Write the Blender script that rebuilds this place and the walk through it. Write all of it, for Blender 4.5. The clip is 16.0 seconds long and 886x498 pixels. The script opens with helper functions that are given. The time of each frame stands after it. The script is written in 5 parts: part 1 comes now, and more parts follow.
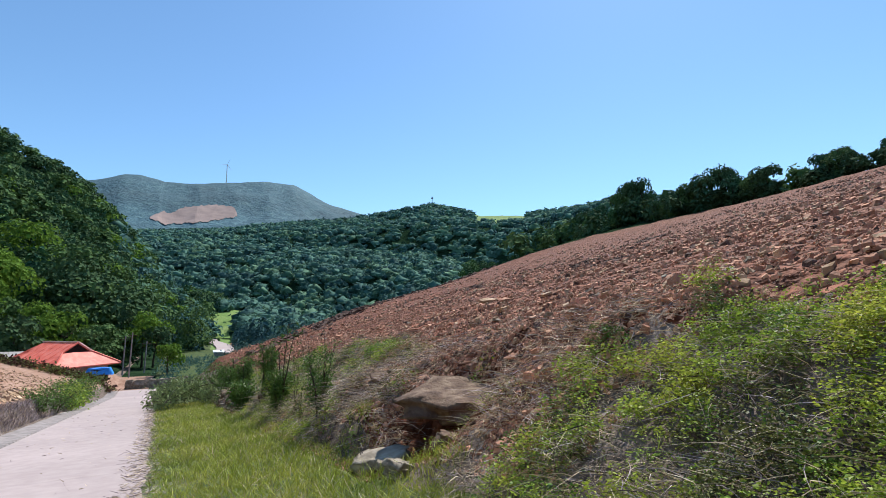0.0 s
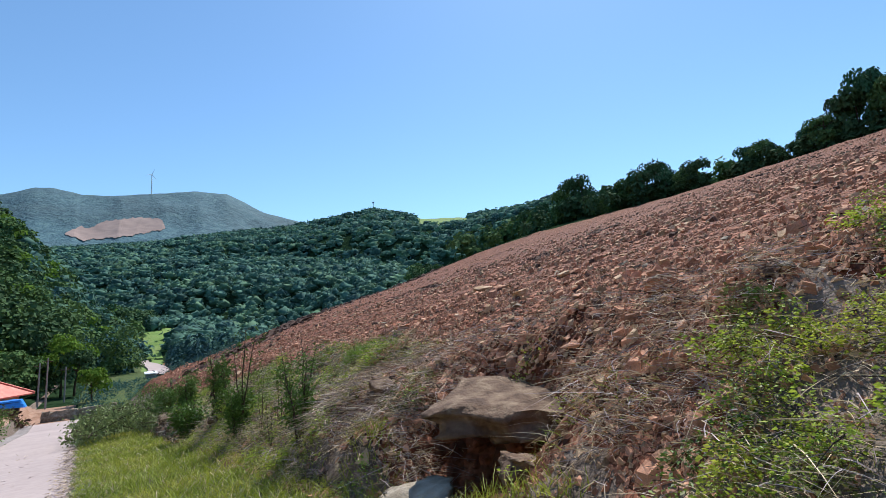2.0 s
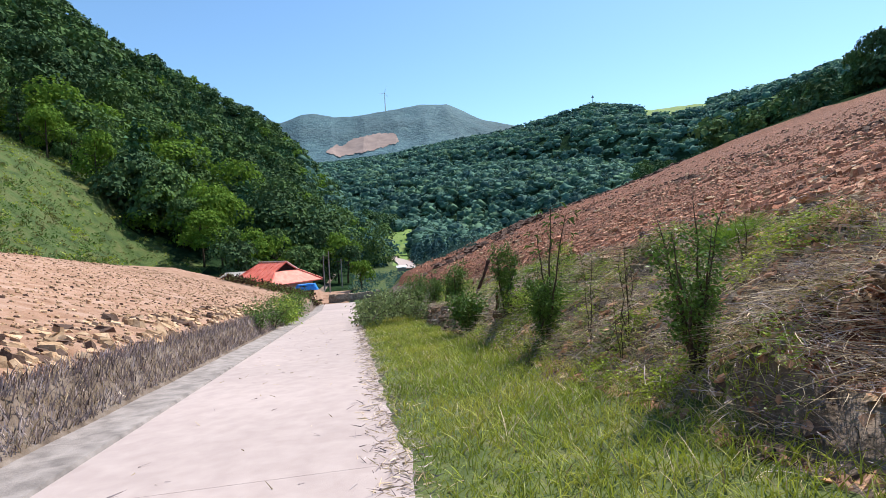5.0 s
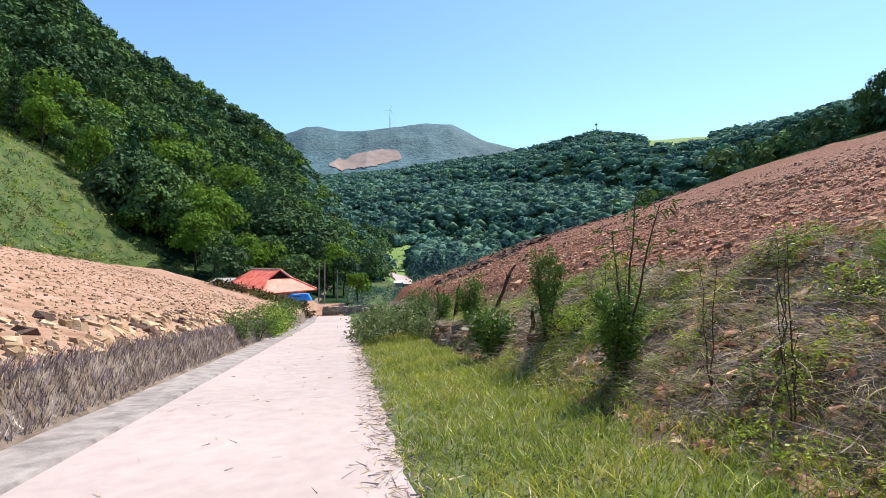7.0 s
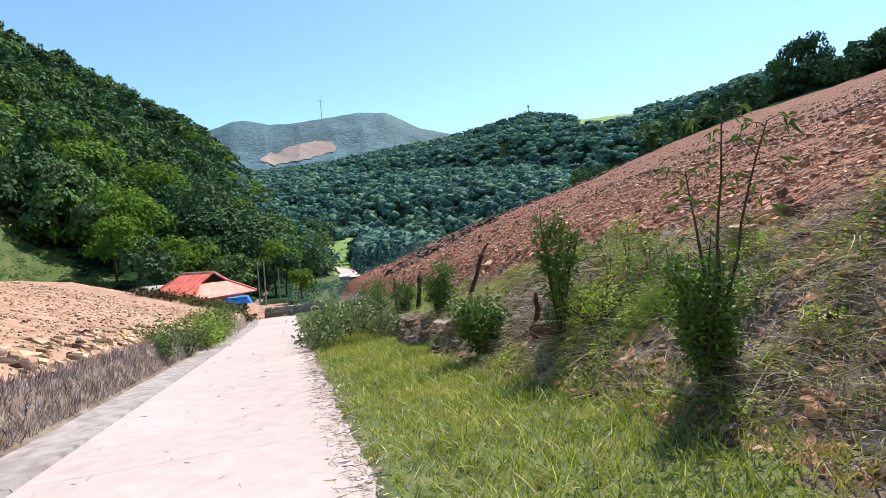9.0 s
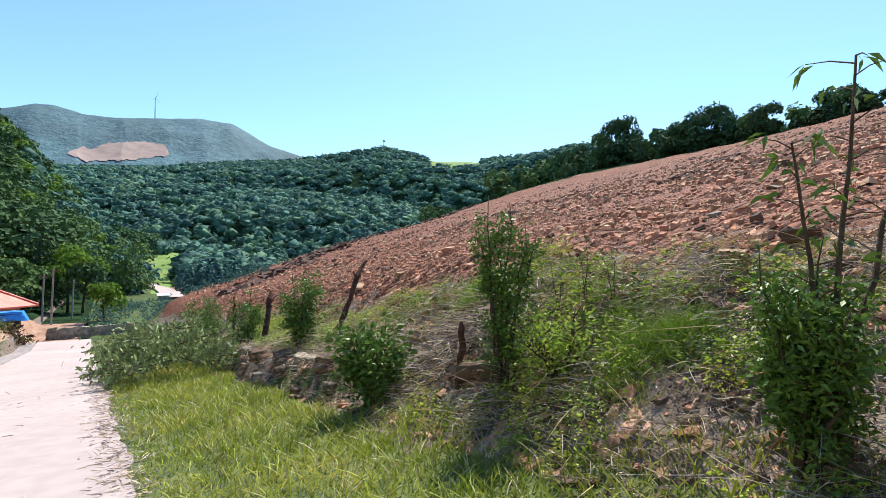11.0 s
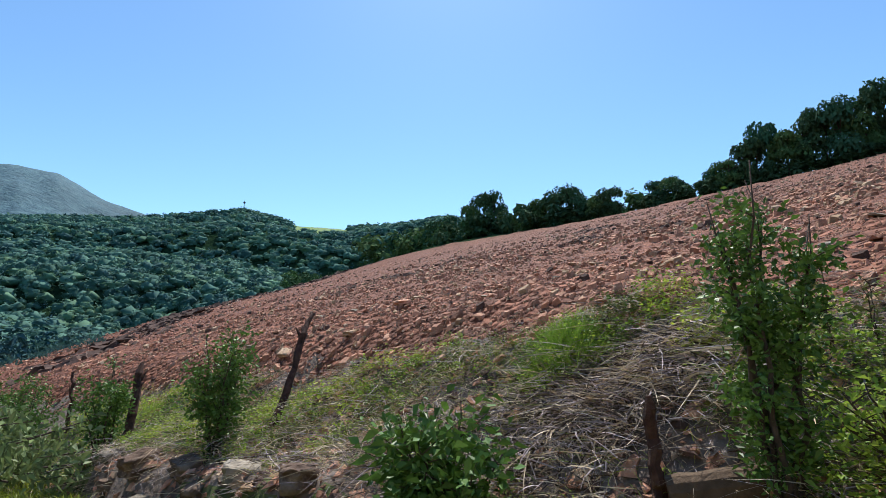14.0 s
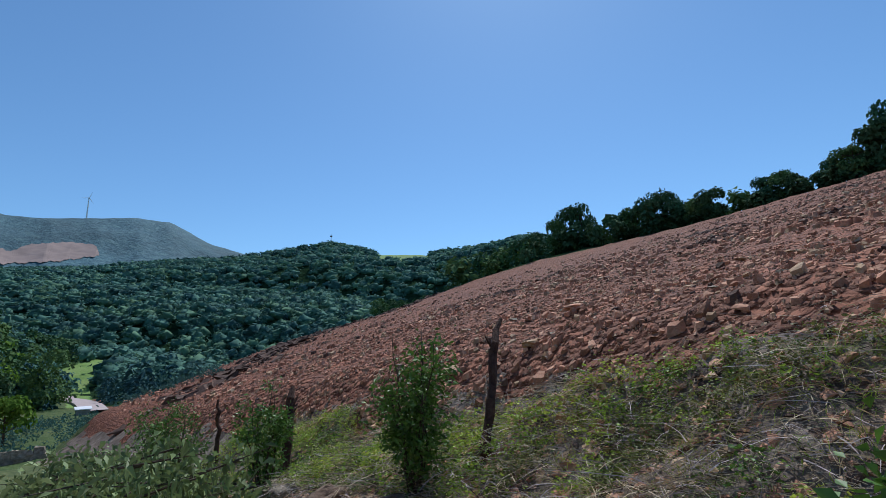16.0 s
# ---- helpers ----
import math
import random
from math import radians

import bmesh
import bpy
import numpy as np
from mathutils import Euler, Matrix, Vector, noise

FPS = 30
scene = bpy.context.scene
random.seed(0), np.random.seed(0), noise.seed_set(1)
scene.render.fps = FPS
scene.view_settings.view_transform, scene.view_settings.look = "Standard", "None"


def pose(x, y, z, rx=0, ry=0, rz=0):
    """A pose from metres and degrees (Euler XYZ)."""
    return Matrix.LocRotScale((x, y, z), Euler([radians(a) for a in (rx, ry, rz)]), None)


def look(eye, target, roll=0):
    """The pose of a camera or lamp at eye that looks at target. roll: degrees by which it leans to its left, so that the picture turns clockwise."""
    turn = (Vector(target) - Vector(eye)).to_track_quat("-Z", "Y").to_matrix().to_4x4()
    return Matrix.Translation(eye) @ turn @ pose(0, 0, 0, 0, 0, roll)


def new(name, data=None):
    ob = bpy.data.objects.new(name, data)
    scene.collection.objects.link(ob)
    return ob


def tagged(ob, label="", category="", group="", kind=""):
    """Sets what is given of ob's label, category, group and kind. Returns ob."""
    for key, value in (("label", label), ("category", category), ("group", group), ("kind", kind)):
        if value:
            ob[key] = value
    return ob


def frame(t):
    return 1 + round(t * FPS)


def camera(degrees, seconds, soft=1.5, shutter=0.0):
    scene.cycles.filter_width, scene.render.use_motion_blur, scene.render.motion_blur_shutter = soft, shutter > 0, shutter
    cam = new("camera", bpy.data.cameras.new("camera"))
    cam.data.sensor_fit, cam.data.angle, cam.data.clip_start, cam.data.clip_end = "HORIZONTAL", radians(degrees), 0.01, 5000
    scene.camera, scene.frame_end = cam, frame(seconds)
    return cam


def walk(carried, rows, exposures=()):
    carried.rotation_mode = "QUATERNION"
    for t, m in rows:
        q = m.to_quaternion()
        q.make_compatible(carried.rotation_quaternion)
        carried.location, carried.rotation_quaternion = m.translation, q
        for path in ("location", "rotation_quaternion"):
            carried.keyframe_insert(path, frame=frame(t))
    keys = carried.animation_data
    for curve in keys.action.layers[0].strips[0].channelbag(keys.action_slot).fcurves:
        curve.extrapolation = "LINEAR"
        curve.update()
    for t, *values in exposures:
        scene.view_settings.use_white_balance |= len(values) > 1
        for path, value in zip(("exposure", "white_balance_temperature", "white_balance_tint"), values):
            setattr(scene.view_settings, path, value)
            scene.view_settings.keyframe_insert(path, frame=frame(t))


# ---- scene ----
cam = camera(83.5, 16.0, 0.75)
PATH = [
    (0.0, pose(0.000, 0.000, 1.500, 97.700, -0.000, -28.000)),
    (0.5, pose(0.128, 0.550, 1.446, 97.958, -1.617, -33.394)),
    (1.0, pose(0.171, 1.095, 1.387, 98.701, -1.051, -37.481)),
    (1.5, pose(0.230, 1.634, 1.357, 98.498, -0.633, -42.525)),
    (2.0, pose(0.032, 2.210, 1.286, 97.966, 3.349, -34.227)),
    (2.5, pose(-0.161, 2.828, 1.203, 96.954, 4.874, -21.730)),
    (3.0, pose(-0.385, 3.450, 1.148, 95.740, 5.001, -15.642)),
    (3.5, pose(-0.459, 4.007, 1.052, 95.162, 3.619, -12.249)),
    (4.0, pose(-0.517, 4.573, 1.023, 93.999, 3.216, -11.225)),
    (4.2, pose(-0.526, 4.795, 1.012, 90.094, 3.233, -10.496)),
    (6.3, pose(-0.674, 7.266, 0.701, 87.756, 2.806, -8.737)),
    (6.5, pose(-0.689, 7.495, 0.660, 90.763, 2.125, -7.668)),
    (7.0, pose(-0.738, 8.066, 0.574, 90.423, 0.204, -9.929)),
    (7.5, pose(-0.815, 8.633, 0.533, 91.767, 0.831, -10.759)),
    (8.0, pose(-0.871, 9.205, 0.478, 92.417, 0.602, -12.895)),
    (8.2, pose(-0.877, 9.431, 0.459, 90.088, 1.625, -12.769)),
    (10.3, pose(-0.718, 11.817, 0.229, 89.956, 1.581, -26.783)),
    (10.5, pose(-0.730, 12.051, 0.182, 93.012, -0.576, -28.240)),
    (11.0, pose(-0.732, 12.665, 0.116, 91.840, -0.520, -34.355)),
    (11.5, pose(-0.722, 13.212, 0.096, 97.507, -0.934, -37.850)),
    (12.0, pose(-0.716, 13.795, 0.030, 96.542, 1.004, -42.560)),
    (12.5, pose(-0.732, 14.370, -0.020, 98.139, -0.230, -43.585)),
    (13.0, pose(-0.747, 14.947, -0.075, 96.846, 1.247, -45.782)),
    (13.5, pose(-0.727, 15.509, -0.126, 97.106, -1.022, -46.213)),
    (14.0, pose(-0.681, 16.067, -0.138, 99.783, 0.067, -49.955)),
    (14.5, pose(-0.653, 16.615, -0.158, 105.357, 0.204, -47.412)),
    (15.0, pose(-0.660, 17.159, -0.194, 106.657, 2.089, -48.067)),
    (15.5, pose(-0.677, 17.687, -0.249, 107.391, 0.991, -46.077)),
    (16.0, pose(-0.752, 18.254, -0.302, 102.533, 2.026, -40.235)),
]
EXPOSURES = [(0, 0.15, 6450, 10), (1.5, 0.08, 6450, 10), (2.5, 0.25, 6450, 10), (4, 0.35, 6600, 10), (6.5, 0.5, 6900, 11), (11, 0.65, 6750, 10), (12, 0.4, 6550, 10), (14, 0.22, 6350, 10), (15, -0.16, 6000, 9), (16, -0.42, 5900, 9)]
walk(cam, PATH, EXPOSURES)

# ---- light ----
SUN_AZ, SUN_EL = radians(52), radians(56)   # azimuth clockwise from +y
world = bpy.data.worlds.new("sky_world")
scene.world = world
world.use_nodes = True
wn, wl = world.node_tree.nodes, world.node_tree.links
sky = wn.new("ShaderNodeTexSky")
sky.sky_type, sky.sun_disc = "NISHITA", False
sky.sun_elevation, sky.sun_rotation = SUN_EL, SUN_AZ
sky.altitude, sky.air_density, sky.dust_density, sky.ozone_density = 300, 1.0, 0.3, 3.0
tint = wn.new("ShaderNodeMix")
tint.data_type, tint.blend_type = "RGBA", "MULTIPLY"
tint.inputs["Factor"].default_value = 1
tint.inputs["B"].default_value = (0.89, 1.10, 1.16, 1)   # clear summer air
wl.new(sky.outputs[0], tint.inputs["A"])
wl.new(tint.outputs["Result"], wn["Background"].inputs[0])
wn["Background"].inputs[1].default_value = 0.14
sun = new("sun", bpy.data.lights.new("sun", "SUN"))
sun.data.energy, sun.data.angle, sun.data.color = 5.0, radians(0.5), (1.0, 0.95, 0.88)
sun.matrix_world = look((0, 0, 0), (-math.sin(SUN_AZ) * math.cos(SUN_EL), -math.cos(SUN_AZ) * math.cos(SUN_EL), -math.sin(SUN_EL)))

# ---- materials ----
def material(name, stops, scale=1.0, detail=6.0, rough=0.9, bump=0.0, bump_scale=None, wide=0.0, random_tint=0.0, spec=0.3, island=False, translucent=0.0, distort=0.4):
    """Noise-varied surface. stops: colours from low to high noise; wide: strength of a second, larger variation."""
    m = bpy.data.materials.new(name)
    m.use_nodes = True
    n, l = m.node_tree.nodes, m.node_tree.links
    b = n["Principled BSDF"]
    b.inputs["Roughness"].default_value = rough
    b.inputs["Specular IOR Level"].default_value = spec
    geo = n.new("ShaderNodeNewGeometry")
    tex = n.new("ShaderNodeTexNoise")
    tex.inputs["Scale"].default_value, tex.inputs["Detail"].default_value = scale, detail
    tex.inputs["Distortion"].default_value = distort
    l.new(geo.outputs["Position"], tex.inputs["Vector"])
    ramp = n.new("ShaderNodeValToRGB")
    lo, hi = 0.32, 0.68
    e = ramp.color_ramp.elements
    e[0].position, e[1].position = lo, hi
    e[0].color, e[1].color = (*stops[0], 1), (*stops[-1], 1)
    for i, c in enumerate(stops[1:-1]):
        k = e.new(lo + (hi - lo) * (i + 1) / (len(stops) - 1))
        k.color = (*c, 1)
    l.new(tex.outputs["Fac"], ramp.inputs["Fac"])
    out = ramp.outputs["Color"]
    def scaled(value, amount, col):
        """Multiply a colour by 1 - amount/2 + amount * value."""
        ma = n.new("ShaderNodeMath"); ma.operation = "MULTIPLY_ADD"
        ma.inputs[1].default_value, ma.inputs[2].default_value = amount, 1 - amount / 2
        l.new(value, ma.inputs[0])
        mx = n.new("ShaderNodeMix"); mx.data_type, mx.blend_type = "RGBA", "MULTIPLY"
        mx.inputs["Factor"].default_value = 1
        l.new(col, mx.inputs["A"]); l.new(ma.outputs[0], mx.inputs["B"])
        return mx.outputs["Result"]
    if wide:
        t2 = n.new("ShaderNodeTexNoise")
        t2.inputs["Scale"].default_value, t2.inputs["Detail"].default_value = scale * 0.07, 3
        l.new(geo.outputs["Position"], t2.inputs["Vector"])
        out = scaled(t2.outputs["Fac"], wide * 2, out)
    if random_tint:
        if island:
            out = scaled(geo.outputs["Random Per Island"], random_tint, out)
        else:
            oi = n.new("ShaderNodeObjectInfo")
            out = scaled(oi.outputs["Random"], random_tint, out)
    l.new(out, b.inputs["Base Color"])
    if bump:
        t3 = n.new("ShaderNodeTexNoise")
        t3.inputs["Scale"].default_value, t3.inputs["Detail"].default_value = bump_scale or scale * 4, 6
        l.new(geo.outputs["Position"], t3.inputs["Vector"])
        bp = n.new("ShaderNodeBump")
        bp.inputs["Strength"].default_value, bp.inputs["Distance"].default_value = min(1, bump), 0.6 / (bump_scale or scale * 4)
        l.new(t3.outputs["Fac"], bp.inputs["Height"])
        l.new(bp.outputs["Normal"], b.inputs["Normal"])
    if translucent:
        tr = n.new("ShaderNodeBsdfTranslucent")
        mix = n.new("ShaderNodeMixShader")
        mix.inputs[0].default_value = translucent
        l.new(out, tr.inputs["Color"])
        l.new(b.outputs[0], mix.inputs[1]); l.new(tr.outputs[0], mix.inputs[2])
        l.new(mix.outputs[0], n["Material Output"].inputs["Surface"])
    return m


def rubbly(m, scale, tone, depth):
    """Break a soil up into clods: cell-wise tone and a cell-shaped relief, at two sizes."""
    n, l = m.node_tree.nodes, m.node_tree.links
    b = n["Principled BSDF"]
    col = b.inputs["Base Color"].links[0].from_socket
    geo = n.new("ShaderNodeNewGeometry")
    warp = n.new("ShaderNodeTexNoise")
    warp.inputs["Scale"].default_value = scale * 0.8
    l.new(geo.outputs["Position"], warp.inputs["Vector"])
    mv = n.new("ShaderNodeVectorMath"); mv.operation = "MULTIPLY_ADD"
    mv.inputs[1].default_value = (0.5 / scale,) * 3
    l.new(warp.outputs["Color"], mv.inputs[0]); l.new(geo.outputs["Position"], mv.inputs[2])
    heights = []
    for k, w in ((1.0, 1.0), (2.7, 0.5)):
        vo = n.new("ShaderNodeTexVoronoi")
        vo.inputs["Scale"].default_value = scale * k
        l.new(mv.outputs[0], vo.inputs["Vector"])
        sep = n.new("ShaderNodeSeparateColor")
        l.new(vo.outputs["Color"], sep.inputs[0])
        ma = n.new("ShaderNodeMath"); ma.operation = "MULTIPLY_ADD"
        ma.inputs[1].default_value, ma.inputs[2].default_value = tone * w, 1 - tone * w / 2
        l.new(sep.outputs[0], ma.inputs[0])
        mx = n.new("ShaderNodeMix"); mx.data_type, mx.blend_type = "RGBA", "MULTIPLY"
        mx.inputs["Factor"].default_value = 1
        l.new(col, mx.inputs["A"]); l.new(ma.outputs[0], mx.inputs["B"])
        col = mx.outputs["Result"]
        hm = n.new("ShaderNodeMath"); hm.operation = "MULTIPLY"
        hm.inputs[1].default_value = -w / k
        l.new(vo.outputs["Distance"], hm.inputs[0])
        heights.append(hm.outputs[0])
    l.new(col, b.inputs["Base Color"])
    ad = n.new("ShaderNodeMath"); ad.operation = "ADD"
    l.new(heights[0], ad.inputs[0]); l.new(heights[1], ad.inputs[1])
    bp = n.new("ShaderNodeBump")
    bp.inputs["Strength"].default_value, bp.inputs["Distance"].default_value = 1.0, depth
    l.new(ad.outputs[0], bp.inputs["Height"])
    if b.inputs["Normal"].links:
        l.new(b.inputs["Normal"].links[0].from_socket, bp.inputs["Normal"])
    l.new(bp.outputs["Normal"], b.inputs["Normal"])


SOIL_RED = material("red_soil", [(0.119, 0.039, 0.021), (0.200, 0.073, 0.040), (0.271, 0.115, 0.067)], 5.0, bump=1.0, bump_scale=9, wide=0.35)
rubbly(SOIL_RED, 6.0, 0.75, 0.12)
SOIL_TAN = material("tan_soil", [(0.252, 0.139, 0.087), (0.353, 0.212, 0.144), (0.420, 0.277, 0.213)], 1.6, bump=0.8, bump_scale=9, wide=0.25)
BANK_SOIL = material("bank_soil", [(0.080, 0.058, 0.046), (0.169, 0.127, 0.098), (0.249, 0.204, 0.174)], 3.0, bump=0.9, bump_scale=12, wide=0.3)
VERGE_SOIL = material("verge_soil", [(0.05, 0.07, 0.02), (0.09, 0.12, 0.035), (0.15, 0.15, 0.06)], 3.0, bump=0.6, bump_scale=25, wide=0.3)
SLOPE_GRASS = material("slope_grass", [(0.029, 0.058, 0.013), (0.058, 0.096, 0.021), (0.094, 0.107, 0.034)], 0.5, bump=1.0, bump_scale=2.5, wide=0.3)
MEADOW = material("meadow_grass", [(0.12, 0.205, 0.04), (0.15, 0.245, 0.055), (0.2, 0.27, 0.08)], 0.15, bump=0.5, bump_scale=1, wide=0.2)
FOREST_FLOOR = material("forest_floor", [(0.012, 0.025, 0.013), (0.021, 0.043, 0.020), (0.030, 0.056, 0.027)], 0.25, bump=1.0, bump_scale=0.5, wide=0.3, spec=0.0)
# far mountain's woods, with the blue haze of distance put into the colour
FAR_FOREST_HAZE = material("far_forest_haze", [(0.031, 0.080, 0.103), (0.048, 0.112, 0.139), (0.075, 0.152, 0.166)], 0.06, bump=1.0, bump_scale=0.12, wide=0.6)
CLEARING = material("clearing_soil", [(0.25, 0.185, 0.165), (0.33, 0.245, 0.215)], 0.05, wide=0.3)
CONCRETE = material("road_concrete", [(0.395, 0.322, 0.308), (0.425, 0.350, 0.334), (0.455, 0.378, 0.362)], 4.0, detail=9, bump=0.2, bump_scale=70, wide=0.2, distort=0.2)
LIP_CONCRETE = material("lip_concrete", [(0.188, 0.167, 0.158), (0.280, 0.247, 0.234), (0.357, 0.318, 0.301)], 4.0, bump=0.5, bump_scale=40, wide=0.3)
LEAF_DARK = material("leaf_dark", [(0.042, 0.085, 0.039), (0.083, 0.152, 0.064)], 1.5, rough=0.9, spec=0.1, random_tint=0.35, island=True, translucent=0.08)
LEAF_MID = material("leaf_mid", [(0.068, 0.134, 0.044), (0.115, 0.196, 0.068)], 1.5, rough=0.9, spec=0.1, random_tint=0.35, island=True, translucent=0.12)
LEAF_LIGHT = material("leaf_light", [(0.098, 0.190, 0.024), (0.150, 0.255, 0.040)], 1.5, rough=0.9, spec=0.1, random_tint=0.35, island=True, translucent=0.3)
LEAF_BLUE = material("leaf_pine", [(0.042, 0.104, 0.053), (0.072, 0.162, 0.080)], 1.5, rough=0.9, spec=0.1, random_tint=0.3, island=True, translucent=0.05)
LEAF_SHRUB = material("leaf_shrub", [(0.074, 0.149, 0.026), (0.122, 0.223, 0.041)], 9, rough=0.5, random_tint=0.8, island=True, translucent=0.17)
LEAF_WEED = material("leaf_weed", [(0.204, 0.308, 0.040), (0.339, 0.423, 0.056), (0.455, 0.479, 0.080)], 1.3, rough=0.55, random_tint=0.8, island=True, translucent=0.42)
LEAF_GREY = material("leaf_wilting", [(0.149, 0.208, 0.076), (0.238, 0.297, 0.121)], 7, rough=0.6, random_tint=0.9, island=True, translucent=0.2)
LEAF_OLIVE = material("leaf_olive", [(0.117, 0.130, 0.039), (0.195, 0.208, 0.065)], 6, rough=0.6, random_tint=0.8, island=True, translucent=0.2)
FERN = material("leaf_feathery", [(0.141, 0.253, 0.028), (0.196, 0.318, 0.047)], 5, rough=0.5, random_tint=0.6, island=True, translucent=0.35)
BLADE = material("grass_blade", [(0.195, 0.250, 0.030), (0.300, 0.345, 0.046), (0.420, 0.405, 0.076)], 0.9, rough=0.5, random_tint=0.8, island=True, translucent=0.3)
BLADE_DRY = material("grass_dry", [(0.330, 0.248, 0.149), (0.561, 0.446, 0.297), (0.743, 0.627, 0.462)], 3, rough=0.8, random_tint=0.8, island=True, translucent=0.15)
BLADE_GREY = material("grass_withered", [(0.230, 0.180, 0.180), (0.370, 0.305, 0.300), (0.520, 0.445, 0.440)], 3, rough=0.85, random_tint=0.8, island=True)
BARK = material("bark", [(0.05, 0.035, 0.025), (0.1, 0.075, 0.055)], 9, bump=0.8, bump_scale=30)
STAKE_WOOD = material("stake_wood", [(0.035, 0.017, 0.012), (0.075, 0.035, 0.024), (0.11, 0.06, 0.04)], 12, bump=0.9, bump_scale=45)
LOG_WOOD = material("log_wood", [(0.080, 0.050, 0.030), (0.150, 0.100, 0.060)], 9, bump=0.6, bump_scale=30)
STONE_RED = material("stone_red", [(0.299, 0.142, 0.088), (0.458, 0.242, 0.158), (0.618, 0.375, 0.257)], 3.5, bump=0.7, bump_scale=25, random_tint=0.75, island=True, spec=0.1)
STONE_RED_OB = material("stone_red_single", [(0.288, 0.142, 0.090), (0.443, 0.242, 0.160), (0.597, 0.370, 0.252)], 3.5, bump=0.7, bump_scale=25, random_tint=0.75, spec=0.1)
STONE_DARK = material("stone_dark", [(0.08, 0.05, 0.04), (0.15, 0.1, 0.08)], 3, bump=0.8, bump_scale=20, random_tint=0.6, island=True, spec=0.1)
STONE_TAN = material("stone_tan", [(0.300, 0.186, 0.106), (0.450, 0.307, 0.194), (0.580, 0.428, 0.299)], 4, bump=0.6, bump_scale=22, random_tint=0.7, island=True, spec=0.1)
STONE_GREY = material("stone_grey", [(0.162, 0.135, 0.100), (0.270, 0.231, 0.178), (0.387, 0.339, 0.274)], 5, bump=0.8, bump_scale=30, random_tint=0.4, wide=0.2, spec=0.1)
ROOF_RED = material("roof_red", [(0.600, 0.120, 0.085), (0.720, 0.170, 0.120), (0.792, 0.240, 0.180)], 1.2, rough=0.55, wide=0.2)
# worn pale roof metal, its colour raised to hold the sun's glint
ROOF_WORN_GLINT = material("roof_worn_glint", [(0.6, 0.35, 0.3), (0.75, 0.6, 0.55)], 2.0, rough=0.6)
ROOF_GREY = material("roof_grey", [(0.25, 0.24, 0.23), (0.4, 0.38, 0.36)], 2.0, rough=0.7)
WALL_PLASTER = material("house_plaster", [(0.3, 0.2, 0.16), (0.42, 0.3, 0.25)], 2.5, bump=0.3, wide=0.2)
DARK_WOOD = material("dark_wood", [(0.03, 0.02, 0.016), (0.07, 0.045, 0.035)], 5, bump=0.4)
BLUE_SHEET = material("blue_sheet", [(0.020, 0.195, 0.650), (0.040, 0.330, 0.910)], 3, rough=0.4, spec=0.5)
WHITE_METAL = material("white_metal", [(0.7, 0.71, 0.72), (0.82, 0.82, 0.82)], 2, rough=0.4)
POLE_CONCRETE = material("pole_concrete", [(0.22, 0.22, 0.22), (0.32, 0.31, 0.3)], 3, bump=0.3)
BANK_ROCK = material("bank_rock", [(0.085, 0.052, 0.036), (0.155, 0.100, 0.068), (0.260, 0.190, 0.130)], 5, bump=0.9, bump_scale=22, wide=0.2)
# valley foliage: species tones made bluer and paler, so they hold the air's haze
VALLEY_HAZE_DARK = material("valley_haze_leaf_dark", [(0.060, 0.134, 0.122), (0.083, 0.170, 0.146)], 0.5, rough=0.9, spec=0.1, random_tint=0.4, island=True, translucent=0.2)
VALLEY_HAZE_MID = material("valley_haze_leaf", [(0.084, 0.182, 0.137), (0.113, 0.222, 0.170)], 0.5, rough=0.9, spec=0.1, random_tint=0.4, island=True, translucent=0.2)
VALLEY_HAZE_LIGHT = material("valley_haze_leaf_light", [(0.119, 0.227, 0.138), (0.151, 0.266, 0.170)], 0.5, rough=0.9, spec=0.1, random_tint=0.4, island=True, translucent=0.2)
VALLEY_HAZE_PINE = material("valley_haze_pine", [(0.048, 0.119, 0.122), (0.064, 0.148, 0.146)], 0.5, rough=0.9, spec=0.1, random_tint=0.4, island=True)
LEAF_HERB = material("leaf_herb", [(0.172, 0.287, 0.037), (0.287, 0.408, 0.057), (0.402, 0.471, 0.083)], 2.5, rough=0.55, random_tint=0.6, island=True, translucent=0.36)

# ---- terrain ----
def edge_x(y):
    """The road's right edge."""
    return -0.06 - 0.0217 * np.clip(y, -40, 75)


def smooth(a, b, v):
    k = np.clip((v - a) / (b - a), 0, 1)
    return k * k * (3 - 2 * k)


def road_z(y):
    return np.where(y < 52, -0.104 * y, -5.41 - 0.035 * (np.minimum(y, 90) - 52) - 0.01 * np.maximum(y - 90, 0))


def field_z(y):
    return -0.104 * np.minimum(y, 20) - 0.072 * np.maximum(y - 20, 0)


RIGHT_U = [0, 1.3, 2.2, 2.6, 3.0, 3.7, 4.7, 5.7, 7.5, 11.5, 20, 65, 105, 125, 200, 4000]
RIGHT_Z = [0, 0.06, 0.12, 0.25, 0.62, 1.2, 1.85, 2.3, 2.85, 3.6, 5.9, 18.4, 29.5, 31, 33, 33]
LEFT_U = [0, 0.12, 0.3, 0.52, 0.85, 3.6, 13, 18, 32, 60, 4000]     # distance left of the lip's outer edge
LEFT_Z = [0, 0.06, 0.62, 0.8, 0.98, 1.82, 4.7, 5.4, 17.5, 34, 40]


def polar(x, y):
    return np.degrees(np.arctan2(x, y - 8)), np.hypot(x, y - 8)


